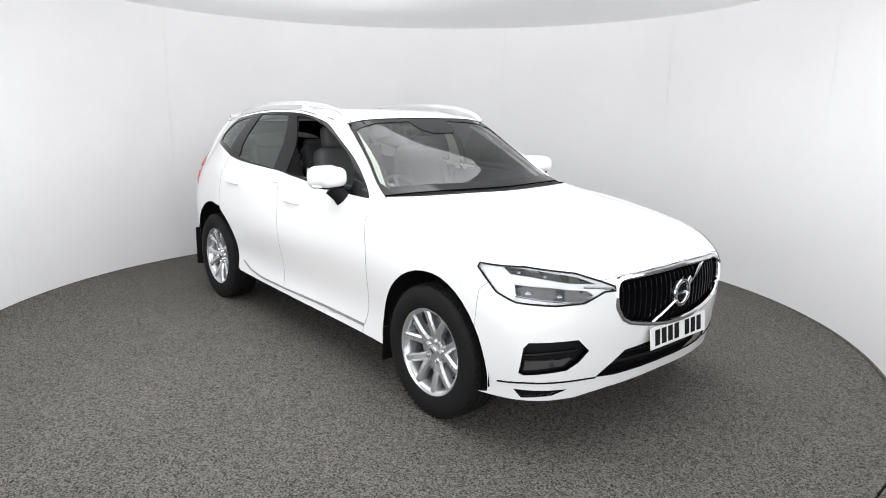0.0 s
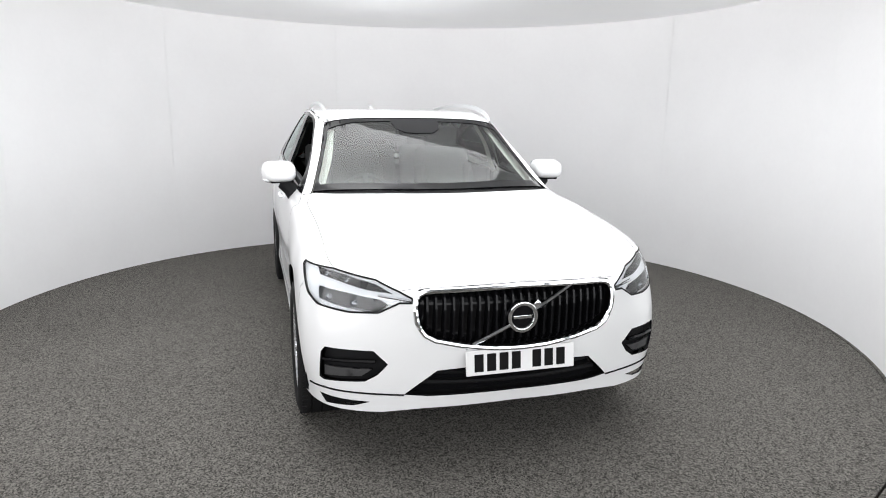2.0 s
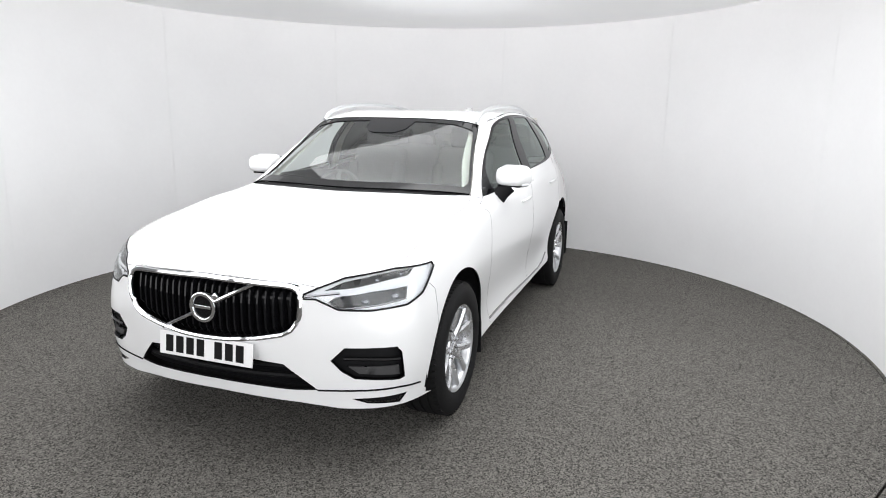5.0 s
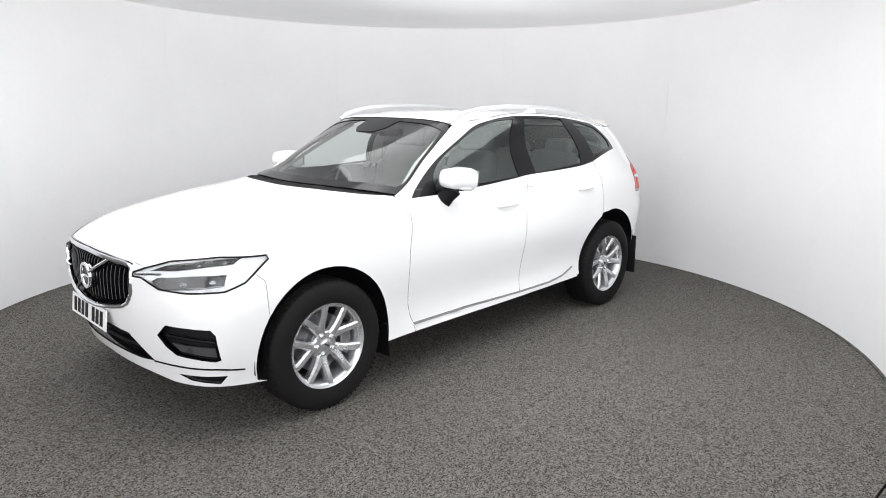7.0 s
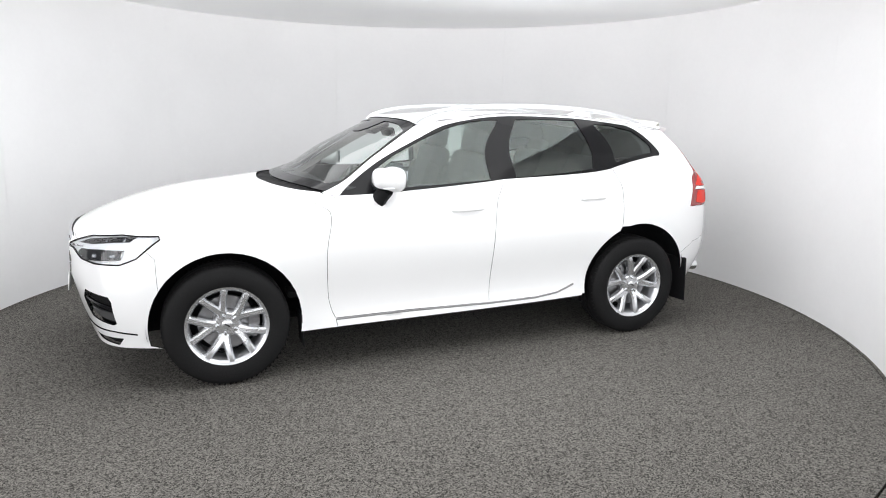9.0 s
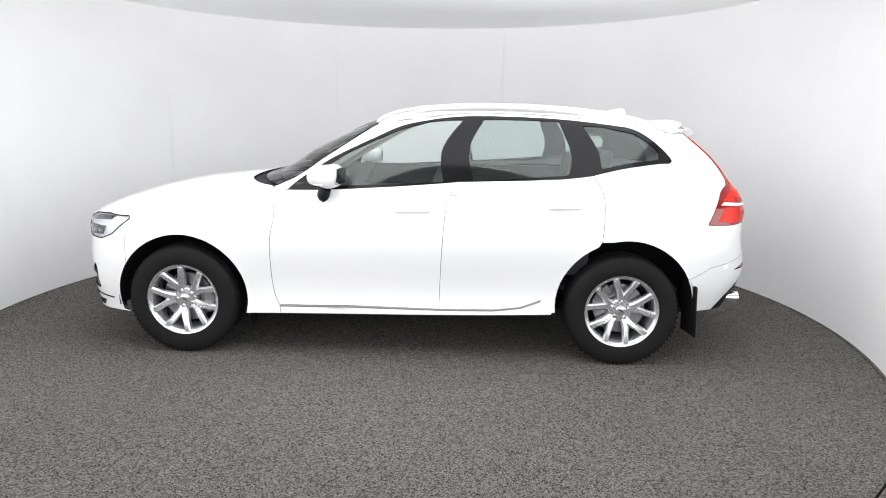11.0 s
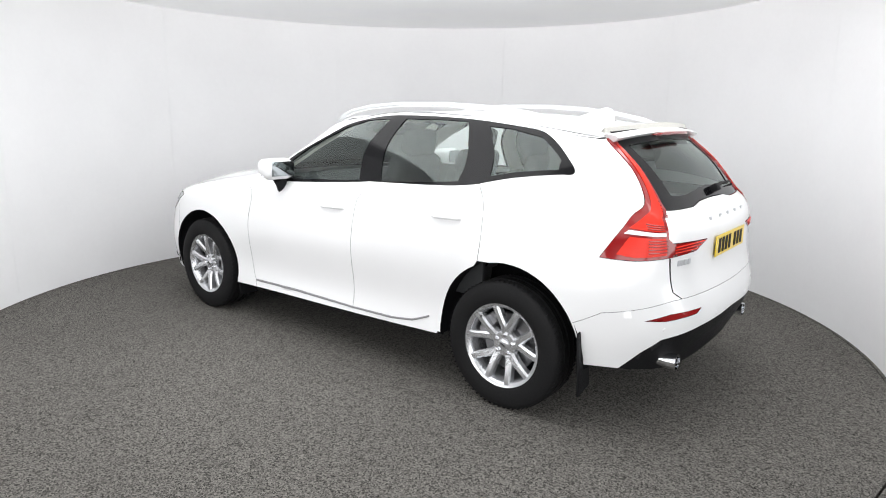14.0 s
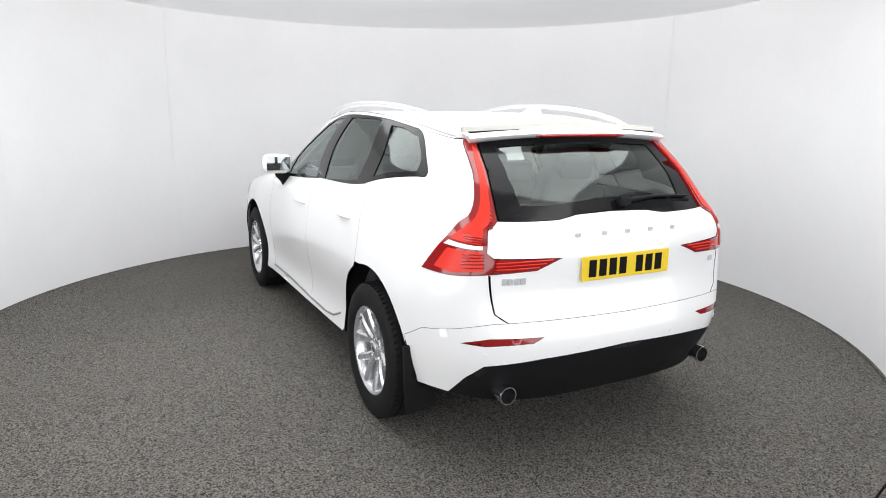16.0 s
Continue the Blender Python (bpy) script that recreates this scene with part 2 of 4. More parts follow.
def skin_normal(s, v, raw=None):
    raw = raw or (lambda s, v: skin(s, v))
    e = 0.02
    v = np.clip(v, 0.02, 8.9)
    ds, dv = raw(s + e, v) - raw(s - e, v), raw(s, v + e) - raw(s, v - e)
    n = np.cross(ds, dv)
    return n / np.maximum(np.linalg.norm(n, axis=-1, keepdims=True), 1e-9)


_gs, _gv = np.meshgrid(np.linspace(0, 10, 201), np.linspace(0, 9, 181), indexing="ij")
_gp = skin(_gs, _gv)
VIEWS = {"s": ((0, 2), 1.5, 8.9, 0, 8.4), "f": ((1, 2), 0, 3.2, 0, 3.6), "r": ((1, 2), 7.5, 10, 0, 9), "t": ((0, 1), 0, 10, 3.2, 9), "w": ((1, 2), 0, 3.3, 4.6, 7.6)}


def on_skin(view, a, b):
    """(s, v) of the place seen square from the side (x, z), front, rear or windscreen (y, z) or top (x, y); "p" gives (s, v) itself."""
    if view == "p":
        return (a, b)
    ax, s0, s1, v0, v1 = VIEWS[view]
    ok = (_gs >= s0) & (_gs <= s1) & (_gv >= v0) & (_gv <= v1)
    d = (_gp[..., ax[0]] - a) ** 2 + (_gp[..., ax[1]] - b) ** 2 + np.where(ok, 0, 1e3)
    k = np.unravel_index(d.argmin(), d.shape)
    p = np.array([_gs[k], _gv[k]])
    for _ in range(6):
        P = skin(p[0], p[1])[0]
        r = np.array([P[ax[0]] - a, P[ax[1]] - b])
        e = 1e-3
        J = np.stack([(skin(p[0] + e, p[1])[0] - P)[list(ax)], (skin(p[0], p[1] + e)[0] - P)[list(ax)]], 1) / e
        try:
            step = np.linalg.solve(J, -r)
        except np.linalg.LinAlgError:
            break
        p = np.clip(p + np.clip(step, -.2, .2), (s0, v0), (s1, v1))
    return (float(p[0]), float(p[1]))


def line(view, *pts):
    """Corners given in one view, as (s, v)."""
    return [on_skin(view, a, b) for a, b in pts]


def dense(loop, step=0.06, closed=True, smooth=()):
    out, n = [], len(loop)
    for i in range(n if closed else n - 1):
        a, b = np.array(loop[i]), np.array(loop[(i + 1) % n])
        k = max(1, int(math.ceil(np.linalg.norm((b - a) * (1.0, 0.45)) / step)))
        out += [tuple(a + (b - a) * j / k) for j in range(k)]
    return out


def curve(pts, n=6, closed=False):
    """A smooth line through (s, v) corners."""
    P, out = [np.array(p) for p in pts], []
    m = len(P)
    for i in range(m if closed else m - 1):
        g = lambda k: P[k % m] if closed else P[min(max(k, 0), m - 1)]
        a, b, c, d = g(i - 1), g(i), g(i + 1), g(i + 2)
        for j in range(n):
            w = _weights(np.array([j / n]))[0]
            out.append(tuple(w[0] * a + w[1] * b + w[2] * c + w[3] * d))
    if not closed:
        out.append(tuple(P[-1]))
    return out


def mirrored(loop):
    return [(-s, v) for s, v in loop][::-1]


def whole(half):
    """A loop over both sides from its left half, which starts and ends on the middle line."""
    return half + mirrored([p for p in half if abs(p[0]) > 1e-6])


def inside(p, loop):
    A = np.array(loop)
    B = np.roll(A, -1, axis=0)
    x, y = p[:, 0:1], p[:, 1:2]
    cross = (A[:, 1] > y) != (B[:, 1] > y)
    with np.errstate(divide="ignore", invalid="ignore"):
        at = (B[:, 0] - A[:, 0]) * (y - A[:, 1]) / (B[:, 1] - A[:, 1]) + A[:, 0]
    return (cross & (x < at)).sum(1) % 2 == 1


SCALE = np.array((1.0, 0.45))


def sheet(name, loop, mat, parent, label="", holes=(), off=0.0, gap=0.0015, depth=0.010, fine=0.11, twin=False):
    """A panel of the skin within a loop, less its holes, with turned-in edges and an open joint round it."""
    loop = dense(loop)
    holes = [dense(h) for h in holes]
    A = np.array(loop)
    lo, hi = A.min(0), A.max(0)
    gs, gv = np.meshgrid(np.arange(math.floor(lo[0] / fine), hi[0] / fine + 1) * fine, np.arange(math.floor(lo[1] / (fine * 2)), hi[1] / (fine * 2) + 1) * fine * 2, indexing="ij")
    g = np.stack([gs.ravel(), gv.ravel()], 1)
    keep = inside(g, loop)
    edges_pts = np.concatenate([A] + [np.array(h) for h in holes])
    dist = np.sqrt((((g[:, None] - edges_pts[None]) * SCALE) ** 2).sum(-1)).min(1)
    g = g[keep & (dist > fine * 0.35)]
    verts, edges = [], []
    for ring in [loop] + holes:
        k = len(verts)
        verts += [Vector((p[0], p[1] * 0.45)) for p in ring]
        edges += [(k + i, k + (i + 1) % len(ring)) for i in range(len(ring))]
    verts += [Vector((p[0], p[1] * 0.45)) for p in g]
    co, _, tris = delaunay_2d_cdt(verts, edges, [], 0, 1e-5)[:3]
    uv = np.array([(c[0], c[1] / 0.45) for c in co])
    T = np.array(tris)
    mid = uv[T].mean(1)
    ok = inside(mid, loop)
    for h in holes:
        ok &= ~inside(mid, h)
    T = T[ok]
    used, inv = np.unique(T, return_inverse=True)
    T, uv = inv.reshape(-1, 3), uv[used]
    N = skin_normal(uv[:, 0], uv[:, 1])
    P = skin(uv[:, 0], uv[:, 1]) + N * off
    fn = np.cross(P[T[:, 1]] - P[T[:, 0]], P[T[:, 2]] - P[T[:, 0]])
    good = np.linalg.norm(fn, axis=1) > 1e-12
    T, fn = T[good], fn[good]
    bad = (fn * N[T].mean(1)).sum(1) < 0
    T[bad] = T[bad][:, ::-1]
    seen = {}
    for a, b, c in T:
        for e in ((a, b), (b, c), (c, a)):
            seen[e] = 1
    border = [e for e in seen if (e[1], e[0]) not in seen]
    if twin:
        border = [(a, b) for a, b in border if abs(P[a][1]) + abs(P[b][1]) > 1e-4]
    pull, rim = np.zeros_like(P), {}
    for a, b in border:
        d = P[b] - P[a]
        w = np.cross(N[a], d)
        w = w / max(np.linalg.norm(w), 1e-9)
        pull[a] += w
        pull[b] += w
        rim[a] = rim[b] = 1
    for i in rim:
        w = pull[i]
        P[i] = P[i] + w / max(np.linalg.norm(w), 1e-9) * gap
    idx = {i: len(P) + k for k, i in enumerate(rim)}
    verts = list(P) + [P[i] - N[i] * depth for i in rim]
    faces = [tuple(t) for t in T] + [(b, a, idx[a], idx[b]) for a, b in border]
    if twin:
        # the other half, joined along the middle line
        n, same = len(verts), {}
        for i, v in enumerate(list(verts)):
            if abs(v[1]) < 1e-4:
                same[i] = i
            else:
                same[i] = len(verts)
                verts.append(v * np.array((1, -1, 1)))
        faces = faces + [tuple(same[i] for i in f[::-1]) for f in faces]
        border = border + [(same[a], same[b]) for a, b in border]
    ob = mesh_object(name, verts, faces, mat, parent, label)
    me = ob.data
    if mat is PAINT and depth:
        # panel edges blackened, painting the shade of the open joints
        me.materials.append(SHELL)
        rims = [len(p.vertices) == 4 for p in me.polygons]
        me.polygons.foreach_set("material_index", [int(r) for r in rims])
    sharp = [False] * len(me.edges)
    bset = {tuple(sorted(e)) for e in border}
    for i, e in enumerate(me.edges):
        sharp[i] = tuple(sorted(e.vertices)) in bset
    me.attributes.new("sharp_edge", "BOOLEAN", "EDGE").data.foreach_set("value", sharp)
    return ob


def both(name, loop, mat, parent, label="", holes=(), **kw):
    """The same panel on the left and on the right side."""
    return [sheet(name, loop, mat, parent, label, holes, **kw),
            sheet(name, mirrored(loop), mat, parent, label, [mirrored(h) for h in holes], **kw)]


def arc(cx, cz, r, a0, a1, n=14):
    return [(cx + r * math.cos(radians(a0 + (a1 - a0) * k / n)), cz + r * math.sin(radians(a0 + (a1 - a0) * k / n))) for k in range(n + 1)]


# ---- the studio ----
def studio():
    def ring_sheet(name, r0, r1, z0, z1, n, mat, label, category, a0=0, a1=360):
        v, f = [], []
        for k in range(n + 1):
            a = radians(a0 + (a1 - a0) * k / n)
            for r in (r0, r1):
                for z in (z0, z1):
                    v.append((r * math.cos(a), r * math.sin(a), z))
        for k in range(n):
            i, j = 4 * k, 4 * k + 4
            f += [(i + 1, j + 1, j + 3, i + 3), (i, i + 2, j + 2, j), (i, j, j + 1, i + 1), (i + 2, i + 3, j + 3, j + 2)]
        ob = mesh_object(name, v, f, mat, None, "", smooth=False)
        ob.location = (AXIS[0], AXIS[1], 0)
        return tagged(ob, label, category, kind="structure")

    # the disc that turns, with the car on it
    v = [(0, 0, 0)] + [(TABLE_R * math.cos(2 * math.pi * k / 180), TABLE_R * math.sin(2 * math.pi * k / 180), z) for z in (0, -0.06) for k in range(180)]
    f = [(0, 1 + k, 1 + (k + 1) % 180) for k in range(180)] + [(1 + k, 181 + k, 181 + (k + 1) % 180, 1 + (k + 1) % 180) for k in range(180)]
    table = tagged(mesh_object("turntable", v, f, CARPET, None, "", smooth=False), "round turntable covered in grey-brown felt carpet", "turntable", kind="structure")
    ring_sheet("floor", TABLE_R + 0.012, 13.6, -0.06, 0.0, 120, CARPET, "grey felt carpet laid round the turntable", "floor")
    ring_sheet("floor_base", 0.5, 13.6, -0.12, -0.062, 60, SEAM, "dark pit under the turntable", "floor")
    # curved wall in broad panels butted together, open towards the camera
    cuts = [-24.0, 4.7, 38.2, 73.3, 108.8, 143.0, 175.8, 204.0]
    for k, (a0, a1) in enumerate(zip(cuts, cuts[1:])):
        p = ring_sheet("wall_%d" % (k + 1), WALL_R, WALL_R + 0.06, 0.0, CEILING, 20, WALL, "white satin curved studio wall panel", "wall", a0 + .018, a1 - .018)
        for q in p.data.polygons:
            q.use_smooth = abs(q.normal.z) < 0.5
        level = [abs(p.data.vertices[e.vertices[0]].co.z - p.data.vertices[e.vertices[1]].co.z) < 1e-4 for e in p.data.edges]
        p.data.attributes.new("sharp_edge", "BOOLEAN", "EDGE").data.foreach_set("value", level)
    ring_sheet("wall_backing", WALL_R + 0.063, WALL_R + 0.08, 0.0, CEILING, 140, WALL, "white backing behind the wall panels", "wall", -24, 204)
    ring_sheet("ceiling", 0.0, DISC_R, DISC_Z, DISC_Z + 0.05, 120, DISC, "round pale stretch ceiling hung below the cove, with an added glow", "ceiling light")
    ring_sheet("ceiling_cove", 2.6, 4.0, CEILING, CEILING + 0.05, 120, COVE, "ring of lit white diffuser above the ceiling disc", "ceiling light")
    # Unseen ceilings and walls, added to enclose the lamps and stop light leaks.
    ring_sheet("unseen_ceiling_cap", 0.0, 2.598, CEILING, CEILING + 0.05, 60, CEIL, "pale unseen ceiling added above the disc", "ceiling")
    ring_sheet("unseen_outer_ceiling", 3.9, 13.6, 5.0, 5.05, 90, CEIL, "pale unseen ceiling added round the booth", "ceiling")
    ring_sheet("wall_rim", 4.002, 4.05, CEILING, 5.0, 90, WALL, "white unseen upstand added to block light above the booth", "wall")
    ring_sheet("wall_outer", 13.4, 13.48, 0.0, 5.0, 90, WALL, "plain white unseen wall added round the set", "wall")
    return table


TABLE = studio()


# ---- the car ----
CAR = new("suv_car")
tagged(CAR, "white five-door family SUV with silver alloy wheels on the turntable", "car")
TURN0, TURN = -49.6, -12.073
MIDDLE = -0.038              # the car stands a little off the axle
AXLE, REAR_AXLE, TYRE_R, HUB_Y = 1.4275, 1.452, 0.365, 0.945

FRONT_ARCH, REAR_ARCH = (1.425, 0.375, 0.43), (-1.465, 0.39, 0.442)
# joints between panels, on the skin
DOOR_FRONT = curve(line("s", (.73, 1.10), (.80, .99), (.83, .79), (.83, .52), (.81, .40), (.785, .345)), 4)
DOOR_MID = curve(line("s", (-.37, 1.175), (-.315, 1.05), (-.29, .83), (-.275, .53), (-.27, .345)), 4)
DOOR_REAR = curve(line("s", (-1.235, 1.23), (-1.29, 1.13), (-1.305, .96), (-1.295, .82)), 4)
BELT = curve(line("s", (.73, 1.10), (.34, 1.115), (-.29, 1.165), (-.37, 1.172), (-.75, 1.19), (-1.235, 1.232), (-1.685, 1.308)), 4)
DLO_TAIL = curve([BELT[-1], (7.56, 5.32), (7.57, 5.52), (7.42, 6.01), (7.27, 6.6), (7.11, 6.91), (6.85, 7.0)], 4)
BELT_FD = curve(line("s", (.73, 1.10), (.34, 1.115), (-.29, 1.165), (-.37, 1.175)), 5)
BELT_RD = curve(line("s", (-.37, 1.175), (-.75, 1.19), (-1.235, 1.23)), 5)
SILL_TOP_F = line("s", (.785, .345), (.3, .35), (-.27, .345))
SILL_TOP_R = line("s", (-.27, .345), (-.6, .352), (-1.02, .37))
ARCH_R_DOOR = line("s", *arc(*REAR_ARCH, 71.2, -6, 12))          # the rear door's cut
R_ARC = line("s", *arc(*REAR_ARCH, 71.2, 186, 18))

HEADLAMP = [(.99, 2.70), (1.12, 2.83), (1.33, 2.99), (1.78, 3.02), (2.32, 2.86), (2.36, 2.74), (2.13, 2.28), (1.93, 2.14), (1.55, 2.15), (1.28, 2.24), (1.10, 2.55), (.99, 2.58)]
GRILLE_H = [(0, 2.95), (.45, 2.92), (.80, 2.885), (.88, 2.85), (.93, 2.77), (.95, 2.62), (.95, 2.4), (.93, 2.15), (.90, 1.97), (.85, 1.82), (.76, 1.72), (.52, 1.63), (.25, 1.575), (0, 1.565)]
GRILLE = whole(GRILLE_H)
FOG = [(1.20, 1.17), (1.33, 1.42), (1.84, 1.34), (1.90, 1.22), (1.97, .66), (1.91, .62), (1.43, .74), (1.30, .92)]
INTAKE = whole([(0, 1.24), (.40, 1.21), (.74, 1.10), (1.05, .47), (.80, .45), (.35, .50), (0, .53)])
SLOT = [(1.40, .25), (2.03, .26), (1.95, .07), (1.58, .13)]
HOOD_EDGE = curve([(1.78, 3.02), (2.22, 3.52), (2.9, 3.9), (3.32, 4.25), (3.42, 4.6), (3.2, 4.9)], 5)
HOOD = whole([(0, 3.02), (.9, 2.96), (1.12, 2.83), (1.33, 2.99)] + HOOD_EDGE + [(2.0, 4.86), (1.0, 4.84), (0, 4.84)])

TAIL_EDGE = curve([(7.89, 2.56), (8.12, 3.4), (8.30, 4.1), (8.60, 4.9), (8.78, 5.45), (8.84, 6.1), (8.82, 7.0)], 5)
TAIL_LAMP = TAIL_EDGE + [(9.06, 7.0), (9.05, 5.9), (9.06, 4.95), (8.93, 4.40), (8.88, 3.1), (8.95, 2.93), (9.50, 2.86), (9.32, 2.58), (8.93, 2.53), (8.3, 2.53)]
REFLECTOR = [(8.50, 1.26), (8.84, 1.33), (9.31, 1.31), (9.22, 1.22), (8.78, 1.20)]


def tail_loop(half):
    """A loop over the tail: the right half runs on past 10 as a mirror of the left."""
    return half + [(20 - s, v) for s, v in half[::-1] if s < 10 - 1e-6]


_skin_plain, _normal_plain = skin, skin_normal


def skin(s, v, off=0.0):
    s = np.asarray(s, float)
    return _skin_plain(np.where(s > 10, s - 20, s), v, off)


def skin_normal(s, v, raw=None):
    s = np.asarray(s, float)
    return _normal_plain(np.where(s > 10, s - 20, s), v, raw or _skin_plain)


VALANCE = tail_loop([(10, 0), (9.1, 0), (8.34, 0.0), (8.55, .50), (8.75, .80), (9.28, .92), (10, 1.0)])
TAILGATE_H = [(10, 1.56), (9.48, 1.57), (9.05, 1.575), (8.94, 1.74), (8.92, 2.5), (8.84, 2.62), (8.84, 4.3), (9.04, 4.95), (9.55, 4.92), (9.70, 5.04), (10, 5.06)]
TAILGATE = tail_loop(TAILGATE_H)
REAR_WINDOW = tail_loop([(10, 5.08), (9.71, 5.06), (9.56, 4.94), (9.08, 4.97), (9.07, 5.9), (9.09, 6.97), (10, 6.97)])

sides = [HEADLAMP, mirrored(HEADLAMP), FOG, mirrored(FOG), SLOT, mirrored(SLOT), GRILLE, INTAKE]

bonnet = sheet("bonnet", HOOD, PAINT, CAR, holes=[HEADLAMP, mirrored(HEADLAMP), GRILLE])
bumper_front = sheet("front_bumper", whole([(0, .17), (.84, .11), (1.28, .0), (2.0, 0), (2.42, 0)] + line("s", *arc(*FRONT_ARCH, -12, 33, 6)) + [(2.34, 2.2), (2.0, 2.9), (1.33, 2.99), (1.12, 2.83), (.9, 2.96), (0, 3.02)]),
                     PAINT, CAR, "white moulded front bumper", holes=sides, gap=.0007)
fender = both("front_wing", line("s", *arc(*FRONT_ARCH, 33, 192, 18)) + [on_skin("s", .98, .285), on_skin("s", .775, .288)] + DOOR_FRONT[::-1] + [(3.55, 4.95), (3.2, 4.9)] + HOOD_EDGE[::-1][1:] + [(2.0, 2.9), (2.34, 2.2)],
              PAINT, CAR, holes=[HEADLAMP])
door_front = both("front_door", BELT_FD + DOOR_MID[1:] + SILL_TOP_F[::-1][1:] + DOOR_FRONT[::-1][1:-1], PAINT, CAR)
door_rear = both("rear_door", BELT_RD + DOOR_REAR[1:] + ARCH_R_DOOR[1:] + SILL_TOP_R[::-1][1:] + DOOR_MID[::-1][1:-1], PAINT, CAR)
both("sill", SILL_TOP_F + SILL_TOP_R[1:] + [on_skin("s", -1.0, .33), on_skin("s", -.27, .305), on_skin("s", .775, .288)], PAINT, CAR, "white sill under a grey painted shadow line")
quarter = both("rear_quarter", DOOR_REAR[::-1] + BELT[-5:-1] + DLO_TAIL
               + [(7.5, 7.0), (8.82, 7.0)] + TAIL_EDGE[::-1][1:] + [(8.3, 2.53), (8.90, 2.53), (8.93, 1.74), (9.04, 1.575), (8.9, 1.575), (8.0, 1.45)] + R_ARC[13:0:-1], PAINT, CAR)
TWIN_REF = [(20 - s, v) for s, v in REFLECTOR]
bumper_rear = sheet("rear_bumper", tail_loop([(10, 1.0), (9.28, .92), (8.75, .80), (8.55, .50), (8.34, 0.0), (7.9, 0)] + R_ARC[:12:-1] + [(8.0, 1.45), (8.9, 1.575), (9.05, 1.575), (9.48, 1.57), (10, 1.56)]),
                    PAINT, CAR, "white rear bumper", holes=[REFLECTOR, TWIN_REF], gap=.0007)
sheet("rear_valance", VALANCE, PLASTIC, CAR, "matt black rear valance")
sheet("tailgate", TAILGATE, PAINT, CAR, "white tailgate", holes=[TAIL_LAMP, [(20 - s, v) for s, v in TAIL_LAMP]])
roof = sheet("roof", [(0, 7.06), (1, 7.06), (2.0, 7.06), (2.75, 7.05), (3.4, 7.35), (5, 7.4), (7, 7.35), (8.82, 7.05), (9.4, 7.03), (10, 7.03), (10, 9.0), (5, 9.0), (0, 9.0)], PAINT, CAR, "white roof panel", twin=True)


# ---- glazing ----
DLO_TOP = curve([DLO_TAIL[-1], (6.04, 7.04), (5.2, 7.03), (4.4, 7.03), (3.97, 6.88), (3.92, 6.48), (3.87, 6.1), (3.85, 5.71), (3.88, 5.3), BELT[0]], 4)
DLO = BELT + DLO_TAIL[1:] + DLO_TOP[1:-1]
PANES = [
    ("front_door_glass", [(4.22, 5.09), (4.98, 5.06), (4.94, 6.86), (4.45, 6.92), (4.14, 6.75), (4.05, 6.45), (4.0, 6.1), (4.02, 5.7)], GLASS),
    ("rear_door_glass", [(5.22, 5.06), (6.14, 5.1), (6.17, 5.55), (6.14, 6.05), (6.03, 6.92), (5.2, 6.86)], GLASS),
    ("quarter_glass", [(6.6, 5.16), (7.39, 5.46), (7.37, 5.8), (7.24, 6.2), (7.1, 6.62), (6.65, 6.82), (6.34, 6.8)], REAR_GLASS),
]
both("window_surround", DLO, BLACK_GLOSS, CAR, "gloss black window surround and pillars", holes=[p for _, p, _ in PANES], off=-0.001)
for name, loop, mat in PANES:
    # the driver's window, on the right, is wound down
    for side_loop in ([loop] if name == "front_door_glass" else [loop, mirrored(loop)]):
        sheet(name, side_loop, mat, CAR, off=-0.006, gap=-0.003, depth=0.0).visible_shadow = False
both("windscreen_pillar", [(3.2, 4.92), (3.1, 5.15), (2.95, 6.1), (2.77, 7.04), (3.4, 7.35), (5, 7.4), (7, 7.35), (8.82, 7.04), (7.5, 7.0)] + DLO_TOP + [(3.55, 4.95)], PAINT, CAR, "white windscreen pillar and roof side")
SCREEN = whole([(0, 4.99), (1.5, 4.98), (2.6, 4.97), (3.12, 4.97), (3.05, 5.2), (2.92, 6.1), (2.74, 7.03), (1.5, 7.04), (0, 7.04)])
SCREEN_IN = whole([(0, 5.16), (1.5, 5.16), (2.6, 5.15), (2.86, 5.3), (2.74, 6.1), (2.5, 6.74), (1.5, 6.86), (.46, 6.9), (.40, 6.62), (.25, 6.5), (0, 6.48)])
sheet("windscreen_border", SCREEN, BLACK_GLOSS, CAR, "black printed windscreen border", holes=[SCREEN_IN], off=-0.004)
ws = sheet("windscreen", SCREEN_IN, WINDSCREEN, CAR, "clear green-tinted windscreen", off=-0.008, gap=-0.004, depth=0.0)
ws.visible_shadow = False
sheet("cowl", whole([(0, 4.80), (2.0, 4.82), (3.1, 4.86), (3.12, 4.98), (0, 4.99)]), PLASTIC, CAR, "black plastic scuttle", off=-0.016)
REAR_IN = tail_loop([(10, 5.42), (9.55, 5.32), (9.3, 5.36), (9.26, 5.9), (9.24, 6.7), (10, 6.72)])
sheet("rear_window_border", REAR_WINDOW, BLACK_GLOSS, CAR, "black printed rear window border", holes=[REAR_IN], off=-0.004)
rw = sheet("rear_window", REAR_IN, REAR_GLASS, CAR, "tinted rear window", off=-0.008, gap=-0.004, depth=0.0)
rw.visible_shadow = False

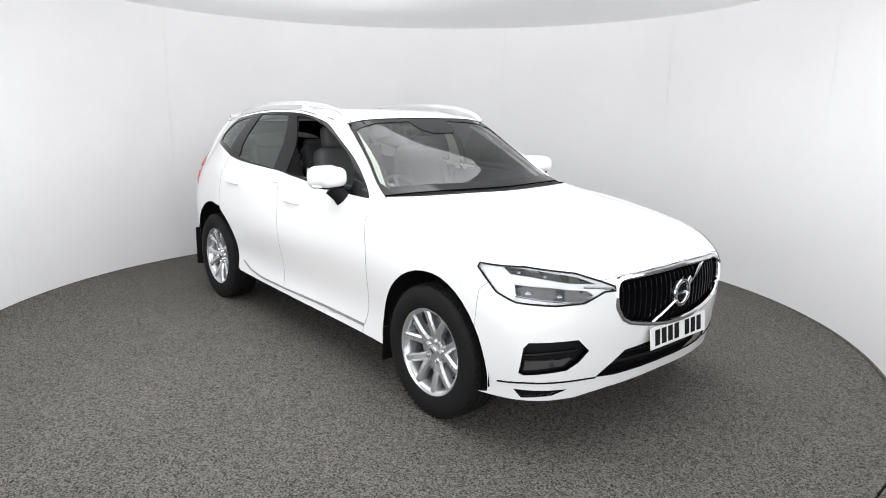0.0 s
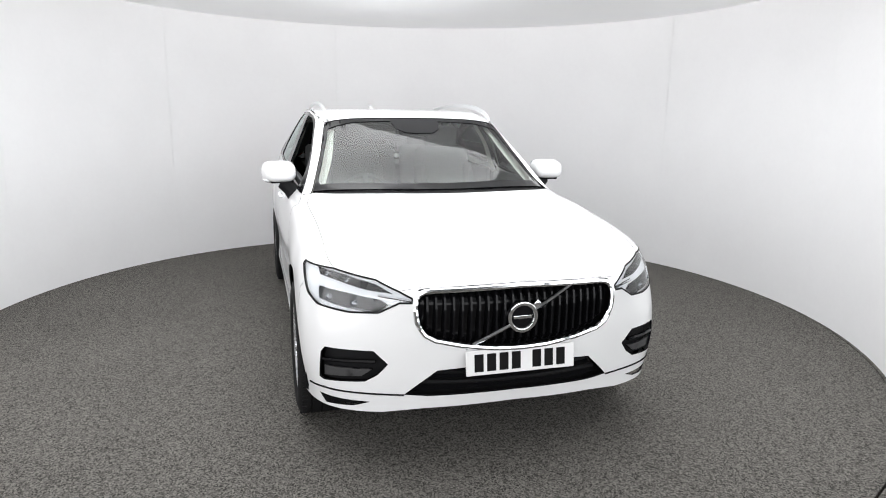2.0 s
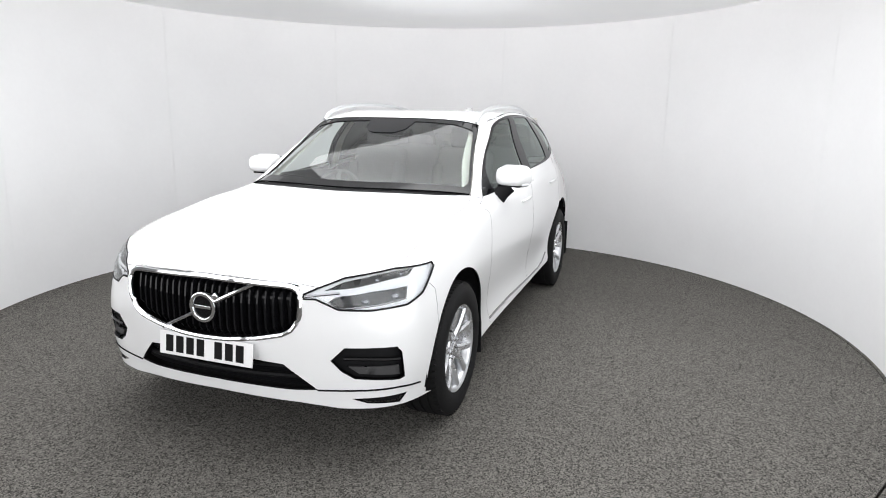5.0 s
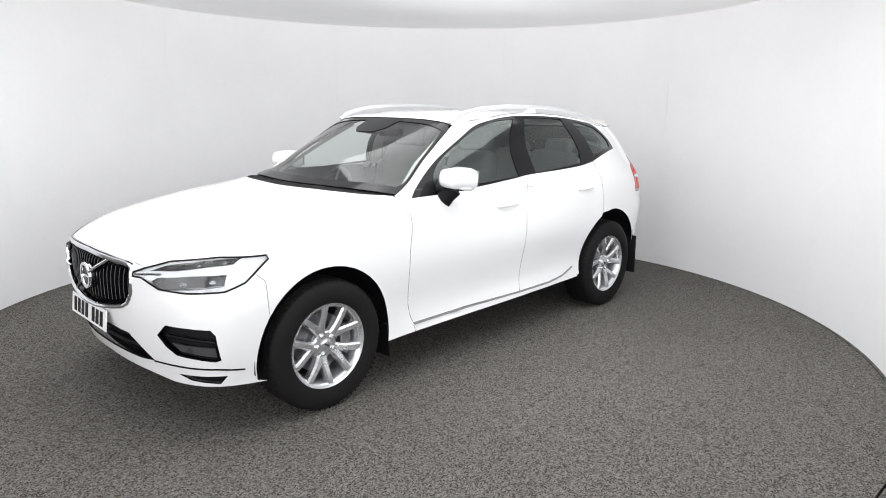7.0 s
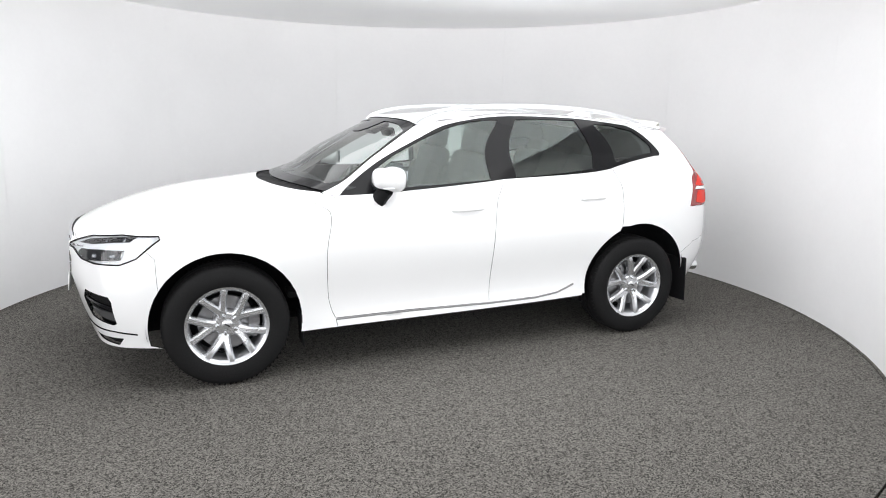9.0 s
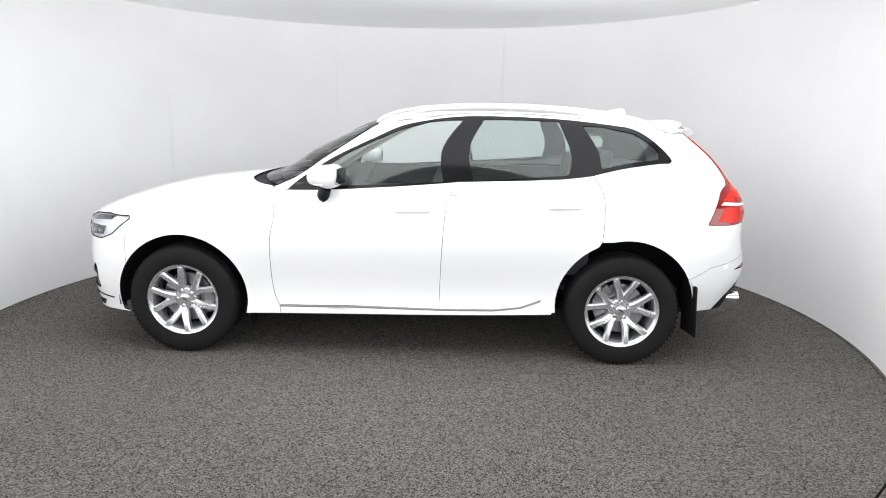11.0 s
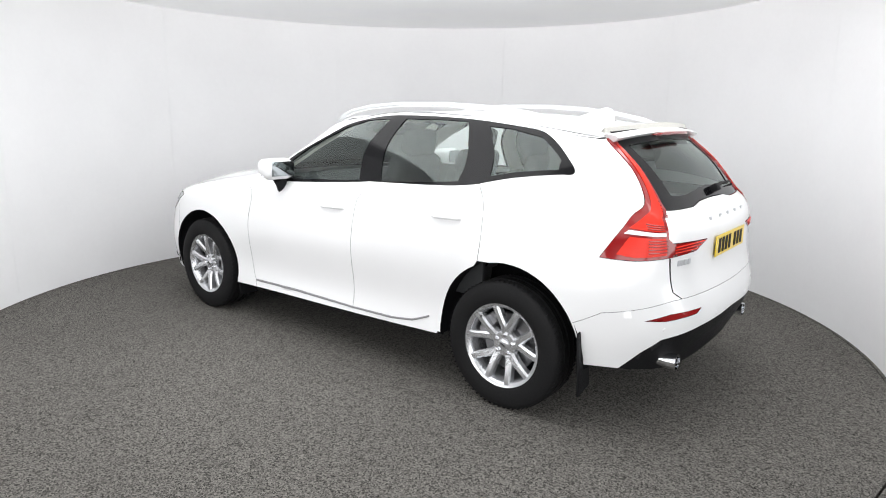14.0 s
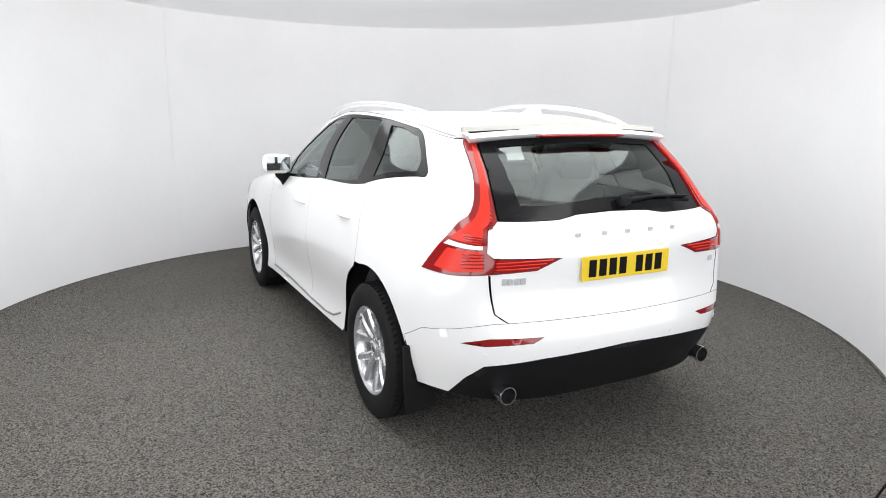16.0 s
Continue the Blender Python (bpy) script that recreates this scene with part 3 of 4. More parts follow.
# ---- body behind the panels ----
def shell():
    s, v = np.meshgrid(np.linspace(-10, 10, 161), np.linspace(0, 4.85, 26), indexing="ij")
    P = skin(s, v) - skin_normal(s, v) * 0.065
    P[..., 2] = np.minimum(P[..., 2], 1.16)
    n = s.shape[1]
    faces = []
    for i in range(160):
        for j in range(n - 1):
            c = (P[i, j] + P[i + 1, j + 1]) / 2
            if any(math.hypot(c[0] - a[0], c[2] - a[1]) < a[2] + 0.03 and abs(c[1]) > 0.5 for a in (FRONT_ARCH, REAR_ARCH)):
                continue
            faces.append((i * n + j, (i + 1) * n + j, (i + 1) * n + j + 1, i * n + j + 1))
    mesh_object("inner_body", P.reshape(-1, 3), faces, SHELL, CAR, "dark inner body behind the panels")


shell()
part("underbody", block(pose(0, 0, 0.30), 4.1, 1.1, 0.10, 0.04, bm=block(pose(0, 0, 0.33), 1.85, 1.72, 0.08, 0.02)), SHELL, CAR, "dark flat underbody")
for cx, cz, r in (FRONT_ARCH, REAR_ARCH):
    for side in (1, -1):
        v, f = [], []
        for k in range(25):
            a = radians(-8 + 196 * k / 24)
            for y in (0.915, 0.60):
                v.append((cx + (r + 0.012) * math.cos(a), side * y, cz + (r + 0.012) * math.sin(a)))
            v.append((cx + 0.1 * math.cos(a), side * 0.60, cz + 0.1 * math.sin(a)))
        for k in range(24):
            i, j = 3 * k, 3 * k + 3
            f += [(i, i + 1, j + 1, j), (i + 1, i + 2, j + 2, j + 1)]
        mesh_object("wheel_arch_liner", v, f, SHELL, CAR, "black wheel arch liner")

# ---- front face ----
def strip(loop, off, r, name, mat, parent, label="", closed=True, sides=6, flat=1.0):
    pts = dense(loop, 0.05, closed) + ([] if closed else [loop[-1]])
    A = np.array(pts)
    P = skin(A[:, 0], A[:, 1]) + skin_normal(A[:, 0], A[:, 1]) * off
    return part(name, tube([tuple(p) for p in P], r, sides, closed=closed, flat=flat), mat, parent, label)


def grille_span(s):
    """Lowest and highest v of the grille's opening at s."""
    top = np.interp(abs(s), [0, .45, .86, .94], [2.95, 2.92, 2.87, 2.72])
    low = np.interp(abs(s), [0, .25, .52, .82, .91, .95], [1.565, 1.575, 1.61, 1.75, 2.03, 2.45])
    return low + 0.03, top - 0.03


def grille_x(y, z):
    """The grille's gently curved face."""
    return 2.314 - .27 * y * y - 1.5 * max(0, z - .74) ** 2 - .5 * max(0, .70 - z) ** 2


def outline(loop, out=0.0, grow=1.0):
    pts = []
    for q in skin(*np.array(dense(loop, 0.05)).T):
        y, z = q[1] * grow, .735 + (q[2] - .735) * grow
        pts.append((grille_x(y, z) + out, y, z))
    return pts


grille = sheet("grille", GRILLE, BLACK_GLOSS, CAR, "gloss black grille with a chrome surround", off=-0.06, depth=0.0, gap=-0.012)
part("grille_surround", tube(outline(GRILLE, .004), .0125, 8, closed=True), CHROME, grille, "bright chrome grille surround")
part("grille_gasket", tube(outline(GRILLE, -.004, 1.035), .008, 6, closed=True), PLASTIC, grille)
for k in range(23):
    y = -0.418 + 0.038 * k
    lo, hi = grille_span(y / 0.485)
    z0, z1 = (float(skin(y / .485, q)[0][2]) for q in (lo, hi))
    v, f = [], []
    for i, z in enumerate(np.linspace(z0, z1, 9)):
        x = grille_x(y, z)
        nose = .012 if 0 < i < 8 else .03
        v += [(x - nose, y - .0045, z), (x - nose, y + .0045, z), (x - .055, y + .009, z), (x - .055, y - .009, z)]
    for i in range(8):
        for q in range(4):
            a, b = 4 * i + q, 4 * i + (q + 1) % 4
            f.append((a, b, b + 4, a + 4))
    f += [(0, 1, 2, 3), (32, 33, 34, 35)]
    mesh_object("slat", v, f, BLACK_GLOSS, grille, smooth=False)
for y0, z0, y1, z1 in ((-.255, .605, -.055, .705), (.055, .765, .25, .862)):
    part("diagonal_bar", tube([(grille_x(y0 + (y1 - y0) * q, z0 + (z1 - z0) * q) + .002, y0 + (y1 - y0) * q, z0 + (z1 - z0) * q) for q in (0, .5, 1)], .0085, 6), CHROME, grille, "slim chrome diagonal bar")
BADGE = Vector((2.312, 0, 0.737))
ring = lathe([(-.010, .057), (-.006, .051), (.004, .050), (.010, .054), (.012, .062), (.010, .070), (.002, .073), (-.010, .072)], 40, closed=True)
bmesh.ops.transform(ring, matrix=pose(*BADGE, 0, 0, -90) @ pose(0, 0, 0), verts=ring.verts)
part("badge_ring", ring, CHROME, grille, "round chrome badge ring")
part("badge_arrow", block(pose(BADGE.x, .068, BADGE.z + .054, 45, 0, 0), .014, .035, .030, .006), CHROME, grille)
disc = lathe([(-.004, .052), (.003, .051)], 32)
bmesh.ops.transform(disc, matrix=pose(*BADGE, 0, 0, -90), verts=disc.verts)
part("badge_disc", disc, BLACK_GLOSS, grille)
part("badge_bar", block(pose(BADGE.x + .005, 0, BADGE.z), .004, .088, .014, .001), CHROME, grille, "plain silver band across the badge")


def number_plate(name, m, mat, label):
    """A plate, 520 x 111 mm, whose characters are plain bars; it faces +x."""
    plate = part(name, block(m, .006, .52, .112, .0025, 1), mat, CAR, label)
    for k, w in ((0, .05), (1, .05), (2, .05), (3, .05), (5, .05), (6, .05), (7, .05)):
        y = -.2 + .0585 * k - (.018 if k > 4 else 0)
        part("character_bar", block(m @ pose(.0036, y, 0), .0015, w * .84, .079, .0), INK, plate, smooth=False)
    return plate


number_plate("front_number_plate", pose(2.318, 0.0, .54, 0, -6, 0), PLATE_W, "white front number plate with black bars")
intake = sheet("lower_intake", INTAKE, BLACK_GLOSS, CAR, "black lower air intake", off=-0.05, depth=0.0, gap=-0.01)
for v0, w in ((.72, .013), (.98, .010)):
    h = 1.0 - (v0 - .47) / .63 * .3
    strip([(-h, v0), (0, v0 + .04), (h, v0)], -0.03, w, "intake_bar", PLASTIC, intake, closed=False, flat=.8)
for lamp in both("fog_bezel", FOG, PLASTIC, CAR, "black fog lamp recess", off=-0.035, depth=0.0, gap=-0.008):
    side = 1 if lamp.name == "fog_bezel" else -1
    strip([(1.32 * side, 1.18), (1.6 * side, 1.13), (1.90 * side, 1.06)], -0.012, 0.012, "fog_fin", BLACK_GLOSS, lamp, closed=False, flat=0.7)
    sheet("fog_blank", [(s * side, v) for s, v in [(1.36, 1.0), (1.90, .92), (1.92, .70), (1.47, .82)]], FOG_GREY, lamp, off=-0.014, gap=0.0)
both("bumper_slot", SLOT, SHELL, CAR, "black slot in the bumper lip", off=-0.03, depth=0.0, gap=-0.008)
for side in (1, -1):
    strip([(s * side, v) for s, v in [(1.05, .46), (1.5, .455), (1.92, .44), (2.2, .38)]], 0.001, 0.0045, "bumper_joint", SHELL, CAR, "dark joint over the bumper lip", closed=False)

# headlamps: white light guides round two dark chambers, under a clear cover
for side in (1, -1):
    m = lambda L: L if side == 1 else mirrored(L)
    lamp = sheet("headlamp", m(HEADLAMP), LAMP_WHITE, CAR, "clear headlamp with a white sideways T", off=-0.010, depth=0.0, gap=-0.004)
    strip(m(HEADLAMP), -0.002, 0.005, "headlamp_gasket", PLASTIC, lamp, sides=5)
    up = sheet("upper_chamber", m([(1.17, 2.76), (1.33, 2.92), (1.6, 2.97), (1.78, 2.985), (2.02, 2.945), (1.96, 2.78), (1.75, 2.79), (1.42, 2.735)]), LAMP_DARK, lamp, "smoked upper lamp chamber", off=-0.0075, depth=0.004)
    low = sheet("lower_chamber", m([(1.20, 2.44), (1.27, 2.57), (1.6, 2.585), (1.93, 2.54), (1.92, 2.29), (1.62, 2.255), (1.32, 2.25)]), LAMP_DARK, lamp, "smoked lower lamp chamber", off=-0.0075, depth=0.004)
    for s, v, r in ((1.52, 2.37, .024), (1.80, 2.38, .026), (1.62, 2.87, .018), (1.86, 2.88, .018)):
        c = skin(s * side, v)[0] - skin_normal(np.array([s * side]), np.array([v]))[0] * 0.020
        bm = bmesh.new()
        bmesh.ops.create_icosphere(bm, subdivisions=2, radius=r, matrix=Matrix.Translation(Vector(c)) @ Matrix.Diagonal((1, 1, .75, 1)))
        part("projector", bm, LENS, lamp)
    strip(m([(1.0, 2.64), (1.15, 2.66), (1.3, 2.66)]), -0.006, 0.006, "light_tip", CHROME, lamp, closed=False)
    strip(m([(1.22, 2.42), (1.31, 2.245), (1.62, 2.25), (1.925, 2.285), (1.935, 2.545)]), -0.006, 0.004, "chamber_trim", CHROME, lamp, closed=False)
    cover = sheet("lamp_cover", m(HEADLAMP), CLEAR, lamp, off=0.0, depth=0.0, gap=0.0)
    cover.visible_shadow = False

# ---- tail ----
for side in (1, -1):
    m = lambda L: L if side == 1 else mirrored(L)
    lamp = sheet("tail_lamp", m(TAIL_LAMP), RED_DARK, CAR, "tall red tail lamp reaching up beside the rear window", off=0.004, depth=0.02)
    sheet("upper_light", m(curve([(8.98, 6.75), (8.93, 6.0), (8.89, 5.45), (8.75, 4.9), (8.48, 4.1), (8.22, 3.46)], 4) + [(8.83, 3.46), (8.87, 4.42), (9.0, 4.97), (9.02, 5.9), (9.03, 6.6)]), RED_LENS, lamp, "bright red upper light", off=0.007, depth=0.004, gap=0.0)
    sheet("lower_light", m([(8.06, 2.66), (8.22, 3.14), (8.82, 3.14), (8.84, 2.62), (8.3, 2.6)]), RED_LENS, lamp, "bright red lower light", off=0.007, depth=0.004, gap=0.0)
    sheet("reversing_light", m([(8.14, 3.22), (8.83, 3.22), (8.835, 3.38), (8.22, 3.38)]), LAMP_WHITE, lamp, "white reversing light strip", off=0.009, depth=0.006, gap=0.0)
    for k in range(8):
        v = 2.70 + .085 * k if k < 5 else 3.55 + .13 * (k - 5)
        strip(m([(8.52, v), (8.7, v), (8.85, v)]), 0.008, 0.0028, "lens_rib", RED_DARK, lamp, closed=False, sides=4)
    for k in range(3):
        strip(m([(8.98, 2.64 + .08 * k), (9.2, 2.65 + .085 * k), (9.33 + .05 * k, 2.66 + .085 * k)]), 0.006, 0.0035, "inner_rib", RED_LENS, lamp, closed=False, sides=4)
    for k in range(10):
        v = 4.5 + .12 * k
        strip(m([(8.92 + .012 * k, v), (8.99 + .005 * k, v)]), 0.008, 0.003, "side_rib", RED_DARK, lamp, closed=False, sides=4)
    sheet("rear_reflector", m(REFLECTOR), RED_DARK, CAR, "slim dark red rear reflector", off=-0.002, depth=0.01, gap=0.001)
    for s, v in ((8.77, 1.03), (9.58, 1.07)):
        n = skin_normal(np.array([s * side]), np.array([v]))[0]
        c = Vector(skin(s * side, v)[0])
        bm = lathe([(-.004, .012), (.002, .011)], 16)
        bmesh.ops.transform(bm, matrix=Matrix.Translation(c) @ Vector((0, 1, 0)).rotation_difference(Vector(n)).to_matrix().to_4x4(), verts=bm.verts)
        part("parking_sensor", bm, PAINT, CAR)
    pipe = lathe([(-.10, .034), (.0, .042), (.012, .042), (.012, .037), (-.08, .031)], 28)
    bmesh.ops.transform(pipe, matrix=pose(-2.292, .60 * side, .392, 0, 0, 90), verts=pipe.verts)
    part("exhaust_tip", pipe, CHROME, CAR, "round chrome exhaust tip")
    bore = lathe([(-.04, .030), (-.02, .0355)], 24)
    bmesh.ops.transform(bore, matrix=pose(-2.292, .60 * side, .392, 0, 0, 90), verts=bore.verts)
    part("exhaust_bore", bore, SHELL, CAR)
number_plate("rear_number_plate", pose(-2.336, 0.0, .942, 0, 0, 180), PLATE_Y, "yellow rear number plate with black bars")


def badge_bar(y, v, w, h):
    """A small raised bar that follows the tailgate."""
    q = 10 - abs(y) / .62
    q = q if y > 0 else -q
    c, n = skin(np.array([q]), np.array([v]))[0], skin_normal(np.array([q]), np.array([v]))[0]
    turn = math.degrees(math.atan2(n[1], n[0]))
    part("badge_bar", block(pose(c[0] + n[0] * .003, c[1] + n[1] * .003, c[2], 0, 0, turn), .007, w, h, .002, 1), BADGE_SILVER, CAR, "small plain silver badge bar")


for k in range(5):
    badge_bar(.225 - .124 * k, 3.85, .03, .024)
for y in (.585, .555, .52, .49):
    badge_bar(y, 2.36, .024, .028)
for y in (-.555, -.58):
    badge_bar(y, 2.36, .018, .026)


def spoiler():
    bm = bmesh.new()
    rows = []
    for k in range(25):
        u = -1 + 2 * k / 24
        y = .60 * u
        e = abs(u) ** 3
        xe = -1.955 + .05 * e
        ze = 1.535 - .022 * u * u - .006 * e
        z0 = 1.563 - .03 * u * u - .012 * e
        pts = [(-1.66 - .03 * e, y, z0 - .004), (-1.80, y, (z0 + ze) / 2 + .012), (xe + .01, y, ze), (xe, y, ze - .010), (xe + .012, y, ze - .022), (-1.86, y * .97, ze - .038), (-1.80, y * .95, 1.49)]
        rows.append([bm.verts.new(p) for p in pts])
    for A, B in zip(rows, rows[1:]):
        for i in range(6):
            bm.faces.new((A[i], A[i + 1], B[i + 1], B[i]))
    bm.faces.new(rows[0])
    bm.faces.new(rows[-1][::-1])
    part("spoiler", bm, PAINT, CAR, "white roof spoiler", auto=50)


spoiler()
part("third_brake_light", tube([(-1.966 + .012 * (y / .27) ** 2, y, 1.514 - .004 * (y / .27) ** 2) for y in np.linspace(-.27, .27, 11)], [.004] + [.014] * 9 + [.004], 8, flat=.75), RED_DARK, CAR, "long dark red high brake light")
wiper = part("rear_wiper", tube([(-2.195, -.09, 1.215), (-2.175, -.30, 1.225), (-2.16, -.53, 1.215)], [.016, .010, .007], 8, flat=.8), PLASTIC, CAR, "black rear wiper arm")
part("wiper_pivot", block(pose(-2.205, -.075, 1.215, 0, 30, 0), .05, .06, .045, .014), PLASTIC, wiper)
part("wiper_blade", tube([(-2.185, -.16, 1.197), (-2.165, -.54, 1.195)], .007, 6), SHELL, wiper)
# ---- side fittings ----
SHADOW_MOULD = material("shadow_grey_moulding", (.22, .22, .225), .5, wear=.05)
for side in (1, -1):
    for xs, z in (((.02, -.21), .985), ((-.95, -1.16), 1.027)):
        pts = []
        for k in range(9):
            x = xs[0] + (xs[1] - xs[0]) * k / 8
            s, v = on_skin("s", x, z + .006 * k / 8)
            p = skin(s, v)[0] + skin_normal(np.array([s]), np.array([v]))[0] * (.002 + .016 * math.sin(math.pi * k / 8) ** .5)
            pts.append((p[0], p[1] * side, p[2]))
        part("door_handle", tube(pts, [.006] + [.0115] * 7 + [.006], 8, flat=1.0), PAINT, CAR)
    # door mirror
    bm = block(pose(.452, side * .95, 1.207, 0, -4, side * -8), .20, .22, .146, .072, 6)
    for v in bm.verts:
        if v.co.x > .452:
            v.co.z = 1.207 + (v.co.z - 1.207) * .84
            v.co.y = side * .95 + (v.co.y - side * .95) * .9
    cap = part("door_mirror", bm, PAINT, CAR, "white door mirror on a black foot", auto=60)
    part("mirror_foot", tube([(.49, side * .855, 1.062), (.475, side * .885, 1.10), (.455, side * .925, 1.145)], [.042, .036, .038], 10, flat=1.4), PLASTIC, cap, "black mirror foot")
    part("mirror_skirt", block(pose(.445, side * .945, 1.15, 0, 0, side * -8), .13, .15, .022, .010), BLACK_GLOSS, cap)
    part("mirror_glass", block(pose(.353, side * .957, 1.209, 0, -2, side * -8), .006, .17, .10, .002), MIRROR, cap, "silvered mirror glass")
    part("indicator_strip", block(pose(.475, side * 1.03, 1.157, 0, 0, side * -30), .07, .03, .010, .004), LAMP_WHITE, cap)
    # roof rail
    rail = [(.17, .60, 1.535), (.12, .602, 1.568), (.03, .605, 1.602), (-.14, .605, 1.632), (-.42, .605, 1.652), (-.8, .60, 1.653), (-1.1, .595, 1.638), (-1.35, .588, 1.612), (-1.54, .58, 1.578), (-1.68, .575, 1.536)]
    part("roof_rail", tube([(x, y * side, z) for x, y, z in rail], [.010, .014] + [.0115] * 6 + [.011, .007], 10, flat=1.25), material("satin_rail", (.72, .73, .74), .35, metal=.7, wear=.03) if side == 1 else bpy.data.materials["satin_rail"], CAR, "satin silver roof rail")
    # moulding between the doors and the sill; its grey paints the shadow line
    strip([((q[0]) * side, q[1]) for q in line("s", (.78, .338), (.3, .343), (-.27, .34), (-.62, .347), (-.80, .37), (-.93, .42))], 0.002, .0065, "sill_shadow_moulding", SHADOW_MOULD, CAR, "moulding above the sill, its grey painting the shadow line", closed=False, sides=6)
    # mud flaps
    part("mud_flap", block(pose(-1.905, side * .845, .375, 0, 3, side * 10), .012, .19, .34, .005, 1), PLASTIC, CAR, "black rubber mud flap")
    part("mud_flap", block(pose(.992, side * .845, .285, 0, 3, 0), .012, .16, .21, .005, 1), PLASTIC, CAR, "black rubber mud flap")
bm = bmesh.new()
rows = []
for x, h, w in ((-1.36, .004, .008), (-1.42, .030, .028), (-1.49, .064, .036), (-1.55, .082, .034), (-1.585, .076, .028), (-1.605, .004, .022)):
    z = 1.588 - (abs(x) - 1.36) * .10
    rows.append([bm.verts.new((x, a * w, z + b * h)) for a, b in ((-1, -.3), (-.8, .4), (-.4, .9), (0, 1), (.4, .9), (.8, .4), (1, -.3))])
for A, B in zip(rows, rows[1:]):
    for i in range(6):
        bm.faces.new((A[i], A[i + 1], B[i + 1], B[i]))
part("antenna_fin", bm, PAINT, CAR, "white shark-fin aerial")

# ---- wheels ----
def wheel(cx, side, phase):
    hub = new("wheel")
    hub.parent = CAR
    hub.matrix_basis = pose(cx, side * (HUB_Y - .1175), TYRE_R, 0, 0, 0 if side == 1 else 180)
    hub["label"] = "black tyre on a silver ten-spoke alloy wheel"
    prof = [(-.105, .236), (-.117, .27), (-.1175, .31), (-.108, .342), (-.094, .357), (-.07, .363)]
    for g in (-.052, 0.0, .052):
        prof += [(g - .006, .365), (g - .004, .357), (g + .004, .357), (g + .006, .365)]
    prof += [(.07, .363), (.094, .357), (.108, .342), (.1175, .31), (.117, .27), (.110, .245), (.104, .236)]
    tyre = part("tyre", lathe(prof, 72, closed=True), RUBBER, hub, "black road tyre", auto=50)
    bm = bmesh.new()
    for k in range(72):
        for y, a0 in ((.088, 0), (-.088, .5)):
            a = 360 * (k + a0) / 72
            block(pose(0, 0, 0, 0, a, 0) @ pose(0, y, .3605, 0, 0, 18), .007, .026, .005, bm=bm)
    tagged(part("tread", bm, RUBBER, tyre, smooth=False), kind="stuff")
    lip = part("rim", lathe([(-.10, .232), (-.095, .215), (.02, .205), (.085, .212), (.098, .222), (.103, .232), (.106, .240), (.100, .243), (.090, .238), (-.09, .238)], 72, closed=True), ALLOY, hub, "silver ten-spoke alloy rim", auto=50)
    # five arms that fork into two spokes each
    for k in range(5):
        bm = bmesh.new()
        a0 = radians(phase + 72 * k)
        for sgn in (-1, 1):
            stations = ((.045, .04, .032, .066), (.085, .10, .027, .074), (.13, .22, .0225, .086), (.175, .29, .021, .095), (.212, .32, .0215, .100), (.226, .325, .024, .098))
            rings = []
            for r, da, w, y in stations:
                a = a0 + sgn * da
                rad, tan = Vector((math.cos(a), 0, math.sin(a))), Vector((-math.sin(a), 0, math.cos(a)))
                c = rad * r
                rings.append([bm.verts.new(c + tan * w * p + Vector((0, y - q, 0))) for p, q in ((-1, .045), (-1, .012), (-.55, 0), (.55, 0), (1, .012), (1, .045))])
            for A, B in zip(rings, rings[1:]):
                for i in range(6):
                    bm.faces.new((A[i], A[(i + 1) % 6], B[(i + 1) % 6], B[i]))
            bm.faces.new(rings[0])
            bm.faces.new(rings[-1])
        part("spoke", bm, ALLOY, lip, auto=30)
        bolt = lathe([(.05, .011), (.079, .011), (.083, .008)], 6)
        bmesh.ops.transform(bolt, matrix=Matrix.Translation((.054 * math.cos(a0), 0, .054 * math.sin(a0))), verts=bolt.verts)
        part("wheel_bolt", bolt, CHROME, lip)
    part("hub_centre", lathe([(.03, .075), (.060, .074), (.068, .066), (.070, .034)], 36), ALLOY, lip)
    cap = part("centre_cap", lathe([(.06, .033), (.076, .032), (.080, .026)], 28), ALLOY, lip)
    part("cap_mark", block(pose(0, .081, 0, 0, -35, 0), .034, .003, .007, .001), PLASTIC, cap)
    disc = part("brake_disc", lathe([(-.015, .06), (-.015, .165), (.012, .165), (.012, .09), (.045, .085), (.045, .05)], 48), STEEL, hub, "bare steel brake disc")
    part("wheel_well", lathe([(-.10, .236), (-.095, .20), (-.06, .18), (-.05, .05)], 36), SHELL, hub)
    bm = bmesh.new()
    for k in range(7):
        a = radians((160 if cx > 0 else 10) + 8 * k)
        block(Matrix.Translation((.155 * math.cos(a), .012, .155 * math.sin(a))) @ pose(0, 0, 0, 0, -math.degrees(a), 0), .07, .075, .03, .006, 1, bm=bm)
    part("brake_caliper", bm, STEEL, hub, "grey cast brake caliper")
    valve = tube([(.20 * math.cos(.8), .09, .20 * math.sin(.8)), (.192 * math.cos(.8), .108, .192 * math.sin(.8))], .004, 6)
    part("valve", valve, PLASTIC, lip)
    return hub


wheel(AXLE, 1, 69)
wheel(-REAR_AXLE, 1, 96)
wheel(AXLE, -1, 100)
wheel(-REAR_AXLE, -1, 60)

